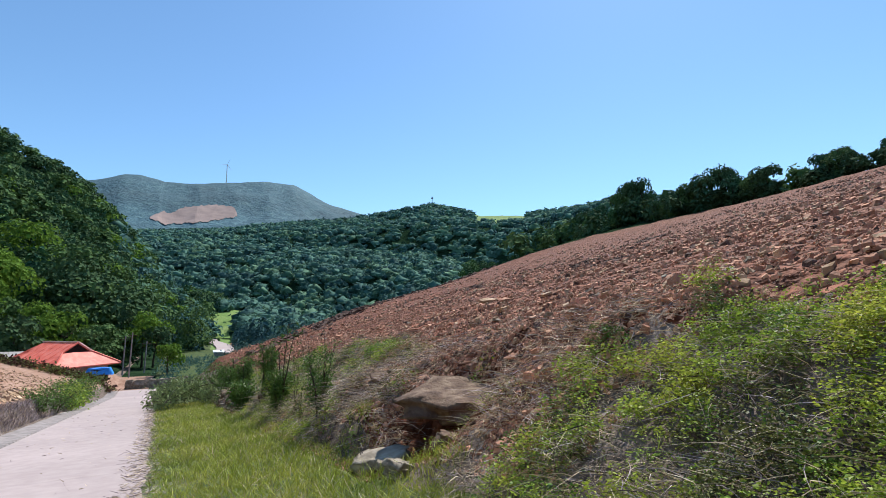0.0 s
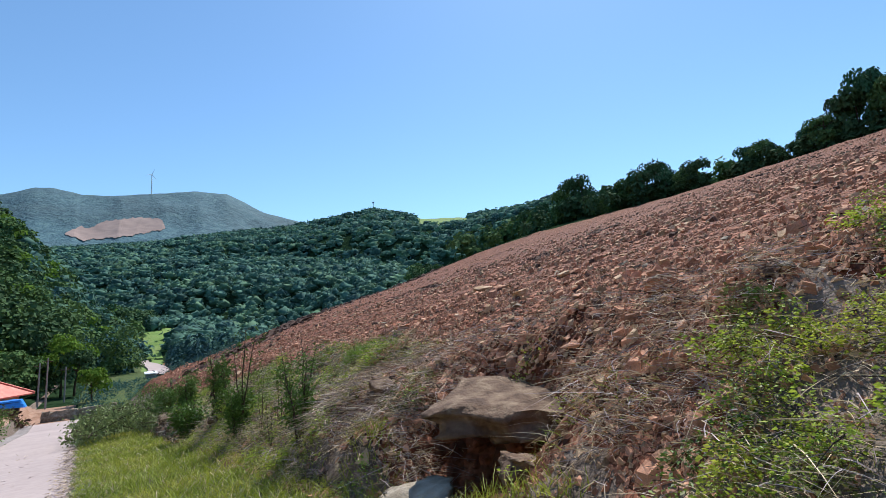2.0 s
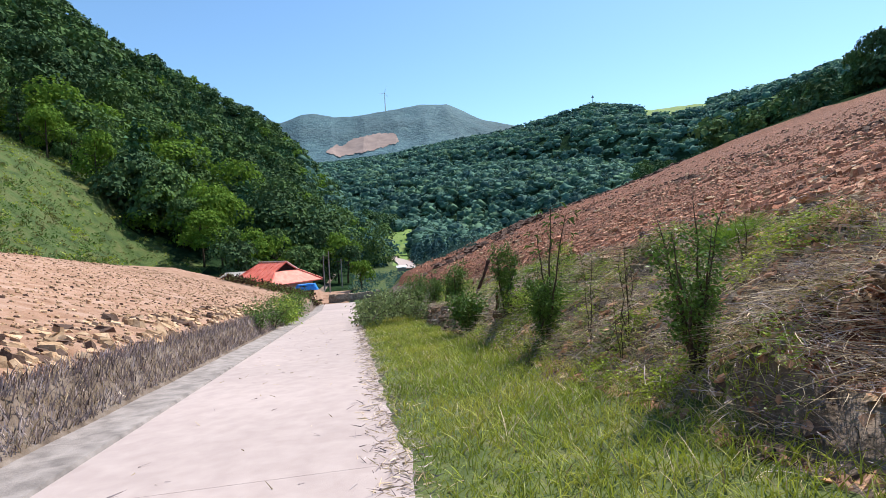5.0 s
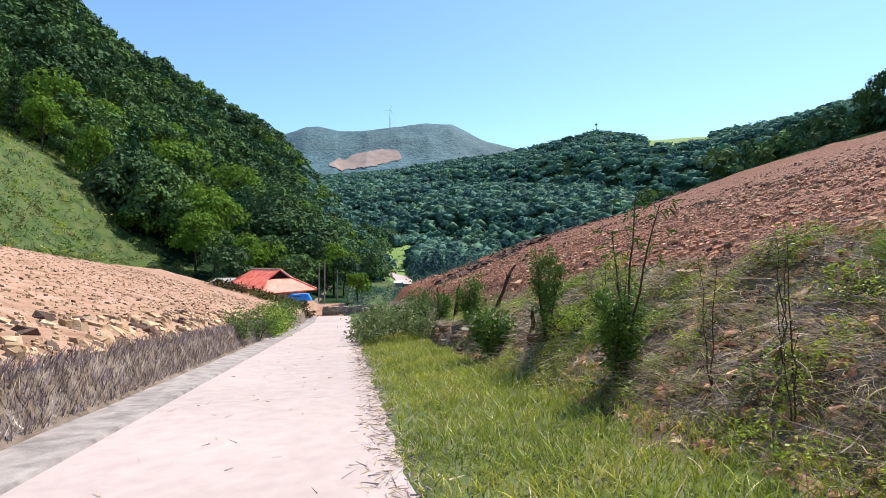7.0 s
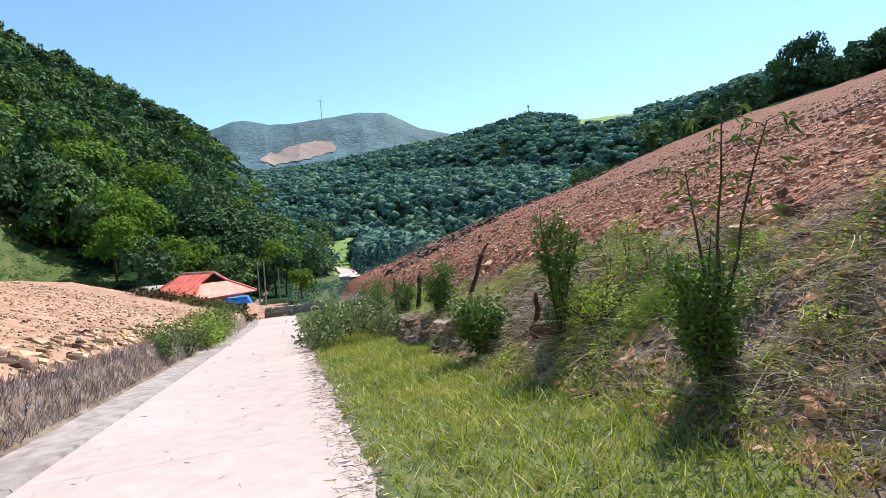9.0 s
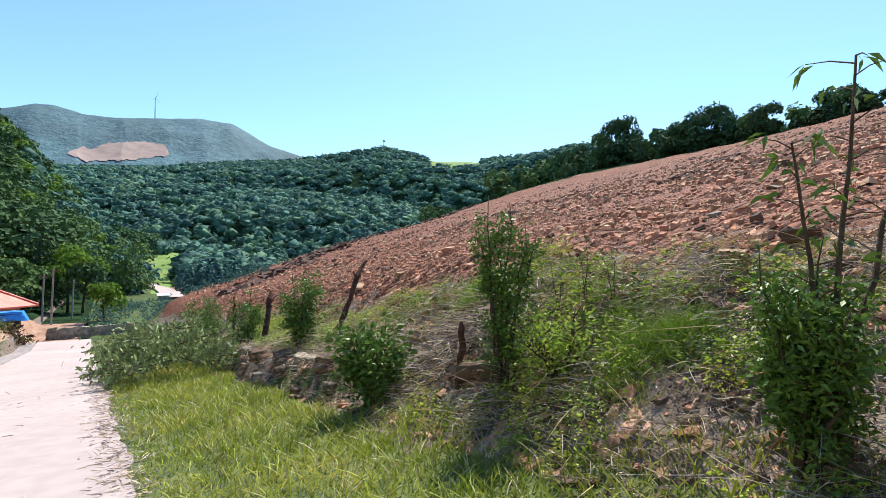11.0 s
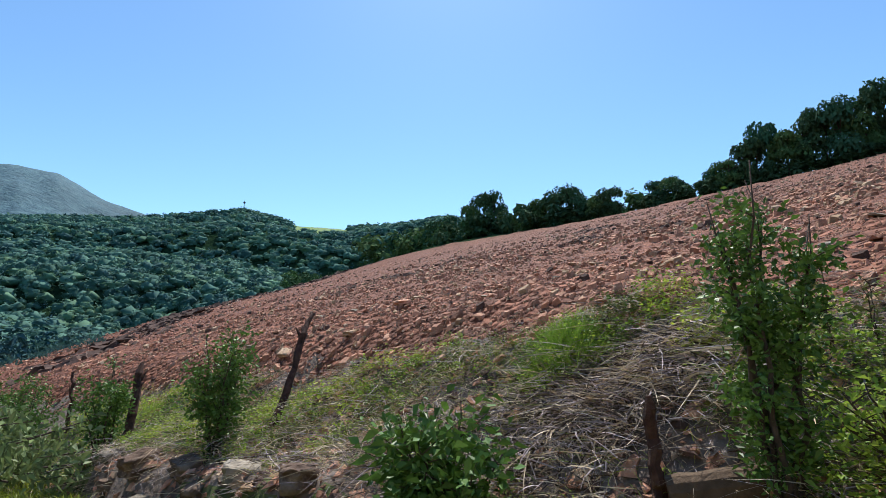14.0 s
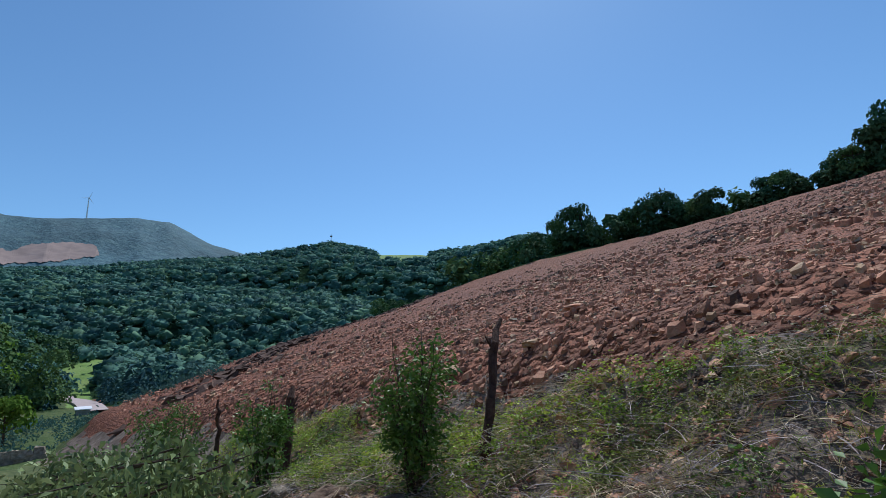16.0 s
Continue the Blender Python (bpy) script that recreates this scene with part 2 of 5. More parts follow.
def ridge(a, r, az, foot, top, el, trees, floor, back=0.35):
    """A hill whose foot, crest distance and crest elevation angle follow the azimuth."""
    r0, r1 = np.interp(a, az, foot), np.interp(a, az, top)
    zr = 1 + r1 * np.tan(np.radians(np.interp(a, az, el))) - trees
    k = np.clip((r - r0) / (r1 - r0), 0, 1)
    z = floor + (zr - floor) * (0.65 * k + 0.35 * k * k * (3 - 2 * k))
    return np.where(r > r1, zr - back * (r - r1), np.where(r < r0, -60, z))


def left_hill(x, y):
    a, r = polar(x, y)
    return ridge(a, r, [-180, -120, -60, -40, -32, -26.6, -22.1, -17.4, -13.7, -9.1, -5.6, -2.5, 0.6, 2.2, 4.5], [70, 55, 55, 58, 60, 60, 61.3, 64.1, 67.1, 73.3, 85, 104.6, 137.4, 156.2, 185],
                 [200, 200, 200, 205, 215, 228.5, 243, 257, 267, 277.6, 273.3, 259, 241.3, 231.4, 215], [10, 16, 24, 28, 27.0, 23.2, 19.4, 16.4, 14.1, 11.9, 8.7, 5.6, 2.4, 0.0, -3.2], 6.5, -5.5)



def mid_hill(x, y):
    a, r = polar(x, y)
    return ridge(a, r, [-30, -10, -3.7, 5, 11, 18, 22.4, 27.1, 32.4, 38.8, 44, 49, 53, 58, 64, 180], [190, 190, 190, 185, 185, 185, 180, 175, 170, 165, 160, 160, 160, 160, 160, 400],
                 [600, 600, 620, 640, 620, 600, 580, 560, 540, 520, 470, 440, 420, 410, 400, 900], [8, 8.3, 8.9, 10.0, 10.9, 11.6, 12.3, 13.2, 12.2, 12.0, 12.9, 13.6, 13.2, 12.3, 11, 4], 6.5, -8)


def far_hill(x, y):
    a, r = polar(x, y)
    return ridge(a, r, [-180, -40, -20, -8.6, -7, -5.4, -4.1, -2, 0.6, 4, 8.2, 10.9, 12.6, 14.6, 17.5, 25, 60, 180], [700] * 18,
                 [1600] * 18, [4, 8, 11.5, 12.75, 13.3, 13.85, 13.85, 13.5, 13.75, 14.15, 14.7, 14.5, 13.65, 12.6, 11.9, 10.5, 8, 4], 0, 20)



def wobble(x, y, scale, seed=0.0):
    """Cheap smooth unevenness in -1..1 from a few turned sines."""
    v = 0
    for i, (c, s) in enumerate(((1, 0.3), (-0.6, 0.9), (0.2, -1.1), (0.85, 0.75))):
        v = v + np.sin((c * x + s * y) / scale * (1 + 0.37 * i) + 1.7 * i + seed) / 4
    return v


def near_land(x, y):
    u = x - edge_x(y)
    right = np.interp(u, RIGHT_U, RIGHT_Z)
    right = right - 0.5 * smooth(2.4, 3.2, u) * (1 - smooth(4.4, 6.2, u)) * smooth(17, 21, y)
    # an even slope where the walk begins
    even = np.interp(u, [0, 1.3, 2.2, 5.7, 7.5, 11.5, 4000], [0, 0.06, 0.12, 2.3, 2.85, 3.6, 3.6])
    right = np.where(u < 11.5, right + (even - right) * (1 - smooth(3.0, 4.6, y)), right)
    scarp = smooth(18.8, 20.2, y) * (1 - smooth(25.4, 26.6, y))
    right = right + scarp * (0.42 * smooth(2.5, 2.72, u) * (1 - smooth(2.9, 4.2, u)) - 0.1 * smooth(2.2, 2.4, u) * (1 - smooth(2.45, 2.6, u)))
    cut = smooth(7.0, 7.6, y) * (1 - smooth(9.2, 10.0, y))
    right = right + cut * 0.42 * smooth(2.6, 2.82, u) * (1 - smooth(2.95, 4.4, u))
    base = road_z(y) + (field_z(y) - road_z(y)) * smooth(3, 14, u)
    # the field swells towards its shoulder and its lower rim
    base = base + 1.6 * np.exp(-((y - 95) / 15) ** 2) * smooth(45, 90, u) + 0.8 * smooth(50, 80, y) * smooth(5, 30, u) + 0.5 * smooth(50, 100, u)
    zr = base + right + np.where(u > 2.4, (0.05 * wobble(x, y, 0.13, 1) + (0.06 + 0.05 * (1 - smooth(4.5, 6, u))) * wobble(x, y, 0.31) + (0.09 + 0.08 * (1 - smooth(4.5, 6, u))) * wobble(x, y, 0.7) + 0.16 * wobble(x, y, 2.1, 2)) * smooth(2.4, 4, u), 0.02 * wobble(x, y, 0.6))
    bound = np.interp(u, [0, 4, 30, 80, 110, 300], [58, 62, 92, 110, 118, 160])
    zr = zr - np.where(u > 1.5, 0.55 * np.maximum(y - bound, 0) * smooth(1.5, 8, u), 0)
    # hollows under the overhanging boulders
    for hx, hy, hr, hd in ((3.5, 6.42, 0.72, 1.4), (2.95, 8.5, 0.4, 0.6)):
        zr = zr - hd * np.exp(-((x - hx) ** 2 + 0.7 * (y - hy) ** 2) / hr ** 2)
    v = -3.95 - u
    zl = road_z(y) + np.interp(v, LEFT_U, LEFT_Z) + smooth(0.6, 2, v) * (0.04 * wobble(x, y, 0.33, 4) + 0.04 * wobble(x, y, 1.7, 2))
    zl = zl - smooth(1.2, 6, v) * 0.6 * np.clip(y - 58, 0, 9) * smooth(40, 20, v)
    z = np.where(u >= 0, zr, np.where(v > 0, zl, road_z(y)))
    return z


def ground_z(x, y):
    x, y = np.asarray(x, float), np.asarray(y, float)
    r = np.hypot(x, y - 8)
    floor = np.where(r < 300, -5.4 - 0.012 * np.maximum(y - 52, 0), -9)
    near = near_land(x, y)
    near = np.where(r > 60, np.maximum(near, floor), near)
    near = near - smooth(170, 500, r) * 30
    hills = np.maximum(np.maximum(left_hill(x, y), mid_hill(x, y)), far_hill(x, y))
    hills = hills + np.where(r > 120, 1.5 * wobble(x, y, 14) + (5 * wobble(x, y, 60, 1) + 19 * (np.abs(np.sin((x * 0.8 + y * 0.45) / 44 + 0.5 * wobble(x, y, 50, 3))) - 0.6) * smooth(150, 260, r) * (1 - smooth(380, 520, r)) * (1 - smooth(90, 130, x * 0.6 - 0.0 * y) * 0.5)) * smooth(120, 300, r), 0)
    # gullies and spurs on the far mountain
    a, r = polar(x, y)
    spur = 0.5 - np.abs(np.sin(a * 0.9 + r / 600 + 0.8 * wobble(x, y, 130, 1))) + 0.7 * (0.5 - np.abs(np.sin(a * 0.45 - r / 700 + wobble(x, y, 90, 4))))
    hills = hills + (4.5 * spur + 7 * wobble(x, y, 70, 2)) * smooth(820, 1150, r) * (1 - 0.8 * smooth(1350, 1580, r))
    return np.maximum(near, hills)


def on_scarp(x, y):
    """The bare eroded foot of the bank."""
    u = x - edge_x(y)
    return (y > 19.2) & (y < 26) & (u > 2.3) & (u < 3.05 + 0.25 * wobble(x, y, 0.4))


def in_hollow(x, y):
    """The dark hollow under the great boulder."""
    return np.hypot(x - 3.3, (y - 6.4) * 0.85) < 0.85


def in_forest(x, y):
    """Where woods cover the hills."""
    x, y = np.asarray(x, float), np.asarray(y, float)
    a, r = polar(x, y)
    hills = np.maximum(left_hill(x, y), mid_hill(x, y))
    g = ground_z(x, y)
    wood = (hills > near_land(x, y) - 0.5) | ((r > 118) & (g < 60))
    wood &= ~((a > -70) & (a < -12) & (r < grass_reach(a) + 4 * np.sin(x)))
    wood &= ~green_patch(a, r) & (r < 800)
    wood |= (r > 92) & (r < 125) & (a > -2) & (a < 8) & (g < near_land(x, y) + 0.2)
    wood &= ~((a > 2.5) & (a < 6.1) & (r > 90) & (r < 188 + 4 * np.sin(x)))
    return wood


def grass_reach(a):
    """How far the grass slope reaches before the wood begins."""
    return np.interp(a, [-50, -32, -28, -24, -20, -16, -12], [100, 92, 88, 88, 82, 73, 62])


def green_patch(a, r):
    """Mown meadows among the woods: two in the valley, one on the ridge."""
    p = (np.abs(a - 4.4) < 2.2) & (r > 190 + 9 * np.abs(a - 4.4)) & (r < 232 + 6 * (a - 4.4))
    p |= (np.abs(a - 0.1) < 0.9) & (r > 262) & (r < 300)
    p |= (a > 32.0) & (a < 38.5) & (r > 425 + 6 * np.abs(a - 35)) & (r < 560)
    p |= (np.abs(a - 4.4) < 0.9) & (r > 120) & (r < 186)
    return p


def grid_steps(lo, fine_lo, fine_hi, hi, step, grow):
    v = list(np.arange(fine_lo, fine_hi + 1e-6, step))
    s = step
    while v[-1] < hi:
        s = min(s * grow, 2.2 + 0.024 * abs(v[-1]) + 0.3 * max(0, abs(v[-1]) - 1750))
        v.append(v[-1] + s)
    s, w = step, [fine_lo]
    while w[-1] > lo:
        s = min(s * grow, 1.6 + 0.03 * abs(w[-1]) + 0.06 * max(0, abs(w[-1]) - 250))
        w.append(w[-1] - s)
    return np.array(w[:0:-1] + v)


def mesh_from(name, verts, faces, mats, index=None, shade=False):
    me = bpy.data.meshes.new(name)
    verts = np.asarray(verts, np.float32)
    faces = np.asarray(faces, np.int32)
    n, k = faces.shape
    me.vertices.add(len(verts)); me.vertices.foreach_set("co", verts.ravel())
    me.loops.add(n * k); me.loops.foreach_set("vertex_index", faces.ravel())
    me.polygons.add(n); me.polygons.foreach_set("loop_start", np.arange(0, n * k, k, dtype=np.int32))
    for m in mats:
        me.materials.append(m)
    if index is not None:
        me.polygons.foreach_set("material_index", np.asarray(index, np.int32))
    me.polygons.foreach_set("use_smooth", np.full(n, shade))
    me.update(calc_edges=True)
    me.validate()
    return me


def build_ground():
    us = grid_steps(-2600, -6.2, 8.0, 2600, 0.15, 1.06)
    ys = grid_steps(-900, -4, 36, 2600, 0.24, 1.05)
    U, Y = np.meshgrid(us, ys)
    X = U + edge_x(Y) * (np.abs(U) < 400)
    Z = ground_z(X, Y)
    # the road's slab lies in a shallow bed
    bed = (U < -0.05) & (U > -3.9) & (Y < 88)
    Z = np.where(bed, Z - 0.12, Z)
    nx = len(us)
    i = np.arange(len(ys) - 1)[:, None] * nx + np.arange(nx - 1)[None]
    faces = np.stack([i, i + 1, i + nx + 1, i + nx], -1).reshape(-1, 4)
    cx, cy = (X[:-1, :-1] + X[1:, 1:]) / 2, (Y[:-1, :-1] + Y[1:, 1:]) / 2
    cu = cx - edge_x(cy)
    j = 0.35 * wobble(cx, cy, 0.35) + 0.4 * wobble(cx, cy, 1.3, 3)
    a, r = polar(cx, cy)
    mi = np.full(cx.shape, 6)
    mi = np.where((cu > 0) & (cu + j < 2.5), 3, mi)
    bank_top = np.where((cy > 4) & (cy < 9.3), 3.1, 4.9)
    mi = np.where((cu + j >= 2.5) & (cu + j < bank_top), 2, mi)
    mi = np.where((cu + j >= bank_top) & (cu > 2.5) & (r < 160), 0, mi)
    v = -3.95 - cu
    mi = np.where((v > -0.2) & (v < 0.5), 2, mi)
    mi = np.where((v >= 0.5) & (v < 17 + j) & (cy < 60), 1, mi)
    mi = np.where((v >= 17 + j) & (r < 150), 4, mi)
    mi = np.where((cu > -0.2) & (cu < 12 + 3 * j) & (cy > 56 + 1.2 * np.maximum(cu, 0)), 4, mi)
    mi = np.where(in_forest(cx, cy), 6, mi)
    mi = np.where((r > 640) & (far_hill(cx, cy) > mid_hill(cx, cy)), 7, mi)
    mi = np.where(green_patch(a, r), 5, mi)
    mi = np.where((cx > -9) & (cx < -2) & (cy > 57) & (cy < 71), 1, mi)
    me = mesh_from("ground", np.stack([X, Y, Z], -1).reshape(-1, 3), faces, [SOIL_RED, SOIL_TAN, BANK_SOIL, VERGE_SOIL, SLOPE_GRASS, MEADOW, FOREST_FLOOR, FAR_FOREST_HAZE], mi.ravel(), True)
    return tagged(new("ground", me), "hilly ground of red tilled soil, grass and wooded slopes", "ground", kind="structure")


ground = build_ground()


def build_road():
    """Concrete lane of cast slabs with joints, and a grey lip along its lower side."""
    root = tagged(new("road"), "pale worn concrete farm lane running downhill beside grass", "road", kind="structure")
    y0 = -8.0
    k = 0
    while y0 < 54:
        y1 = y0 + 6.0
        yy = np.linspace(y0 + 0.0025, y1 - 0.0025, 25)
        uu = np.linspace(-3.12, 0.0, 14)
        U, Y = np.meshgrid(uu, yy)
        jag = np.where(U > -0.05, 0.07 * wobble(U * 0, Y, 0.22) + 0.06 * wobble(U * 0, Y, 0.07, 2), 0)
        X = U + edge_x(Y) + jag
        Z = road_z(Y) + 0.004
        nx, ny = len(uu), len(yy)
        V = np.stack([X, Y, Z], -1).reshape(-1, 3)
        low = V.copy(); low[:, 2] -= 0.16
        i = (np.arange(ny - 1)[:, None] * nx + np.arange(nx - 1)[None])
        f = np.stack([i, i + 1, i + nx + 1, i + nx], -1).reshape(-1, 4)
        n = nx * ny
        ring = [*range(nx), *range(2 * nx - 1, n, nx), *range(n - 2, n - nx - 1, -1), *range(n - 2 * nx, 0, -nx)]
        side = [(ring[q], ring[q] + n, ring[(q + 1) % len(ring)] + n, ring[(q + 1) % len(ring)]) for q in range(len(ring))]
        me = mesh_from("slab", np.concatenate([V, low]), np.concatenate([f, np.array(side)]), [CONCRETE])
        ob = new("slab", me); ob.parent = root
        uu2 = [-3.95, -3.9, -3.2, -3.135]
        prof = [-0.1, 0.03, 0.012, -0.1]
        yy2 = np.linspace(y0 + 0.008, y1 - 0.008, 13)
        V = np.array([(u + edge_x(y) + 0.015 * math.sin(y * 2.3 + u), y, float(road_z(y)) + z) for y in yy2 for u, z in zip(uu2, prof)])
        i = (np.arange(12)[:, None] * 4 + np.arange(3)[None])
        f = np.stack([i, i + 1, i + 5, i + 4], -1).reshape(-1, 4)
        ends = np.array([(3, 2, 1, 0), (48, 49, 50, 51)])
        ob = new("lip", mesh_from("lip", V, np.concatenate([f, ends]), [LIP_CONCRETE])); ob.parent = root
        y0 = y1
        k += 1
    return root


build_road()

# ---- plants: building blocks ----
RNG = np.random.default_rng(7)


def unit(v):
    return v / np.maximum(np.linalg.norm(v, axis=-1, keepdims=True), 1e-9)


def leaf_set(pos, d, size, rng, width=0.5, droop=0.15, normal=None):
    """Folded pointed leaves of two triangles each: vertices (n*4, 3) and faces (n*2, 3)."""
    n = len(pos)
    d = unit(d)
    side = unit(np.cross(d, rng.normal(size=(n, 3)) if normal is None else normal)) * (size * width * 0.5)[:, None]
    up = unit(np.cross(side, d))
    tip = pos + d * size[:, None]
    tip[:, 2] -= droop * size
    mid = pos + d * (size * 0.45)[:, None] + up * (size * 0.08)[:, None]
    v = np.stack([pos, mid + side, tip, mid - side], 1).reshape(-1, 3)
    k = np.arange(n)[:, None] * 4
    f = np.concatenate([k + [0, 1, 2], k + [0, 2, 3]], 1).reshape(-1, 3)
    return v, f


def ribbons(base, d, length, width, rng, bend=0.35, segs=3):
    """Bent tapering blades or dry stems, each a strip of flat pieces ending in a point."""
    n = len(base)
    d = unit(d)
    side = unit(np.cross(d, rng.normal(size=(n, 3)))) * width[:, None] * 0.5
    lean = rng.normal(size=(n, 3)) * [1, 1, 0.1] * bend
    pts = []
    for s in range(segs + 1):
        k = s / segs
        c = base + d * (length * k)[:, None] + lean * (length * k * k)[:, None] - np.array([0, 0, 1]) * (np.abs(bend) * 0.4 * length * k * k)[:, None]
        if s == segs:
            pts.append(c[:, None])
        else:
            w = (1 - 0.6 * k)
            pts.append(np.stack([c - side * w, c + side * w], 1))
    v = np.concatenate(pts, 1)
    m = v.shape[1]
    f = []
    for s in range(segs - 1):
        a = 2 * s
        f += [(a, a + 1, a + 3), (a, a + 3, a + 2)]
    a = 2 * (segs - 1)
    f.append((a, a + 1, a + 2))
    f = (np.arange(n)[:, None, None] * m + np.array(f)[None]).reshape(-1, 3)
    return v.reshape(-1, 3), f


def joined(sets):
    """Join (vertices, faces) pairs, or triples with a material index."""
    vs, fs, ms, n = [], [], [], 0
    for s in sets:
        vs.append(s[0]); fs.append(s[1] + n); n += len(s[0])
        ms.append(np.full(len(s[1]), s[2] if len(s) > 2 else 0))
    return np.concatenate(vs), np.concatenate(fs), np.concatenate(ms)


def tube(points, radii, sides=6):
    """A tapering tube along points."""
    p = np.asarray(points, float)
    d = unit(np.gradient(p, axis=0))
    ref = np.array([0.3, 0.9, 0.1])
    a = unit(np.cross(d, ref)); b = np.cross(d, a)
    t = np.linspace(0, 2 * np.pi, sides, endpoint=False)
    r = np.asarray(radii, float)[:, None, None]
    v = p[:, None] + r * (np.cos(t)[None, :, None] * a[:, None] + np.sin(t)[None, :, None] * b[:, None])
    n, f = len(p), []
    for i in range(n - 1):
        for j in range(sides):
            q, w = i * sides + j, i * sides + (j + 1) % sides
            f += [(q, w, w + sides), (q, w + sides, q + sides)]
    for j in range(1, sides - 1):
        f += [(0, j + 1, j), ((n - 1) * sides, (n - 1) * sides + j, (n - 1) * sides + j + 1)]
    return v.reshape(-1, 3), np.array(f)


def part(name, data, mats, parent, label="", shade=False):
    """Link (vertices, faces[, material index]) as one mesh under a thing or part."""
    ob = new(name, mesh_from(name, data[0], data[1], mats if isinstance(mats, list) else [mats], data[2] if len(data) > 2 else None, shade))
    ob.parent = parent
    return tagged(ob, label) if label else ob


def crown_template(seed, leaves, size, lobes=7, squash=0.9, cone=0.0, low=0.0, rough=0.45):
    """A crown about 1 high and 1 across: leafy lobes with gaps between, base at z = 0."""
    rng = np.random.default_rng(seed)
    z = rng.uniform(0.22 + low, 0.85, lobes)
    ang = rng.uniform(0, 6.28, lobes) + np.arange(lobes) * 2.4
    reach = (0.34 * (1 - np.abs(z - 0.5) ** 1.5)) * (1 - cone * z)
    c = np.stack([np.cos(ang) * reach * rng.uniform(0.5, 1, lobes), np.sin(ang) * reach * rng.uniform(0.5, 1, lobes), z], -1)
    c[0] = (0, 0, 0.75)
    rad = rng.uniform(0.17, 0.29, lobes) * (1 - 0.55 * cone * c[:, 2]) * math.sqrt(8 / lobes) ** 0.8
    c[:, :2] *= min(1, math.sqrt(lobes / 8))
    c[:, 2] = np.minimum(c[:, 2], 0.95 - rad * 0.8)
    which = rng.integers(0, lobes, leaves)
    d = unit(rng.normal(size=(leaves, 3)))
    d[:, 2] = np.where(d[:, 2] < -0.3, -d[:, 2] * 0.5, d[:, 2])
    d = unit(d)
    pos = c[which] + d * (rad[which] * rng.uniform(0.6, 1.05, leaves) ** 0.5)[:, None] * [1, 1, squash]
    facing = unit(d + rng.normal(size=(leaves, 3)) * rough + [0, 0, 0.25])
    along = np.cross(facing, rng.normal(size=(leaves, 3)))
    return leaf_set(pos, along, size * rng.uniform(0.6, 1.4, leaves), rng, 0.8, 0.1, facing)


def dome_template(seed, leaves, size):
    """A far-off crown: a lumpy leafy mass of broken facets with loose leaves round it."""
    rng = np.random.default_rng(seed)
    bm = bmesh.new()
    bmesh.ops.create_icosphere(bm, subdivisions=2, radius=0.42)
    bmesh.ops.triangulate(bm, faces=bm.faces)
    v = np.array([q.co[:] for q in bm.verts])
    f = np.array([[q.index for q in t.verts] for t in bm.faces])
    bm.free()
    lump = unit(rng.normal(size=(9, 3)) + [0, 0, 0.5])
    swell = np.max(v @ lump.T / 0.42, 1)
    v = v * (0.55 + 0.55 * swell ** 5)[:, None] + rng.normal(size=v.shape) * 0.065
    v[:, 2] = 0.5 + v[:, 2] * 1.05
    pick = rng.integers(0, len(v), leaves)
    out = unit(v[pick] - [0, 0, 0.4])
    keep = out[:, 2] > -0.35
    pick, out = pick[keep], out[keep]
    n = len(pick)
    facing = unit(out + rng.normal(size=(n, 3)) * 0.4)
    lv, lf = leaf_set(v[pick] + out * 0.02, np.cross(facing, rng.normal(size=(n, 3))) + out * 0.35, size * rng.uniform(0.6, 1.3, n), rng, 0.8, 0.1, facing)
    v, f, m = joined([(v, f), (lv, lf)])
    return v, f


def pine_template(seed, leaves, size):
    """A narrow conifer about 1 high: drooping whorls round a leader."""
    rng = np.random.default_rng(seed)
    z = 0.12 + 0.86 * rng.uniform(0, 1, leaves) ** 1.25
    tier = np.round(z * 9) / 9
    z = tier + rng.normal(size=leaves) * 0.02
    ang = rng.uniform(0, 6.28, leaves)
    r = 0.27 * np.maximum(1.04 - z, 0.01) ** 0.8 * rng.uniform(0.35, 1.05, leaves)
    pos = np.stack([np.cos(ang) * r, np.sin(ang) * r, z - 0.12 * r], -1)
    d = np.stack([np.cos(ang), np.sin(ang), -0.25 + 0.35 * rng.normal(size=leaves)], -1)
    return leaf_set(pos, d, size * rng.uniform(0.7, 1.3, leaves), rng, 0.6, 0.2, unit(np.stack([np.cos(ang), np.sin(ang), np.full(leaves, 0.9)], -1) + rng.normal(size=(leaves, 3)) * 0.5))


def scatter(templates, xyz, wide, high, rng, mat_index):
    """Set turned copies of the templates at places, as one joined mesh's data."""
    out = []
    for i in range(len(xyz)):
        v, f = templates[rng.integers(len(templates))]
        a = rng.uniform(0, 6.28)
        c, s = math.cos(a), math.sin(a)
        w = np.stack([(v[:, 0] * c - v[:, 1] * s) * wide[i], (v[:, 0] * s + v[:, 1] * c) * wide[i], v[:, 2] * high[i]], -1) + xyz[i]
        out.append((w, f, mat_index[i]))
    return joined(out)


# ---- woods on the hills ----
VALLEY_HAZE_MATS = [VALLEY_HAZE_DARK, VALLEY_HAZE_MID, VALLEY_HAZE_LIGHT, VALLEY_HAZE_PINE]
FOREST_MATS = [LEAF_DARK, LEAF_MID, LEAF_LIGHT, LEAF_BLUE]


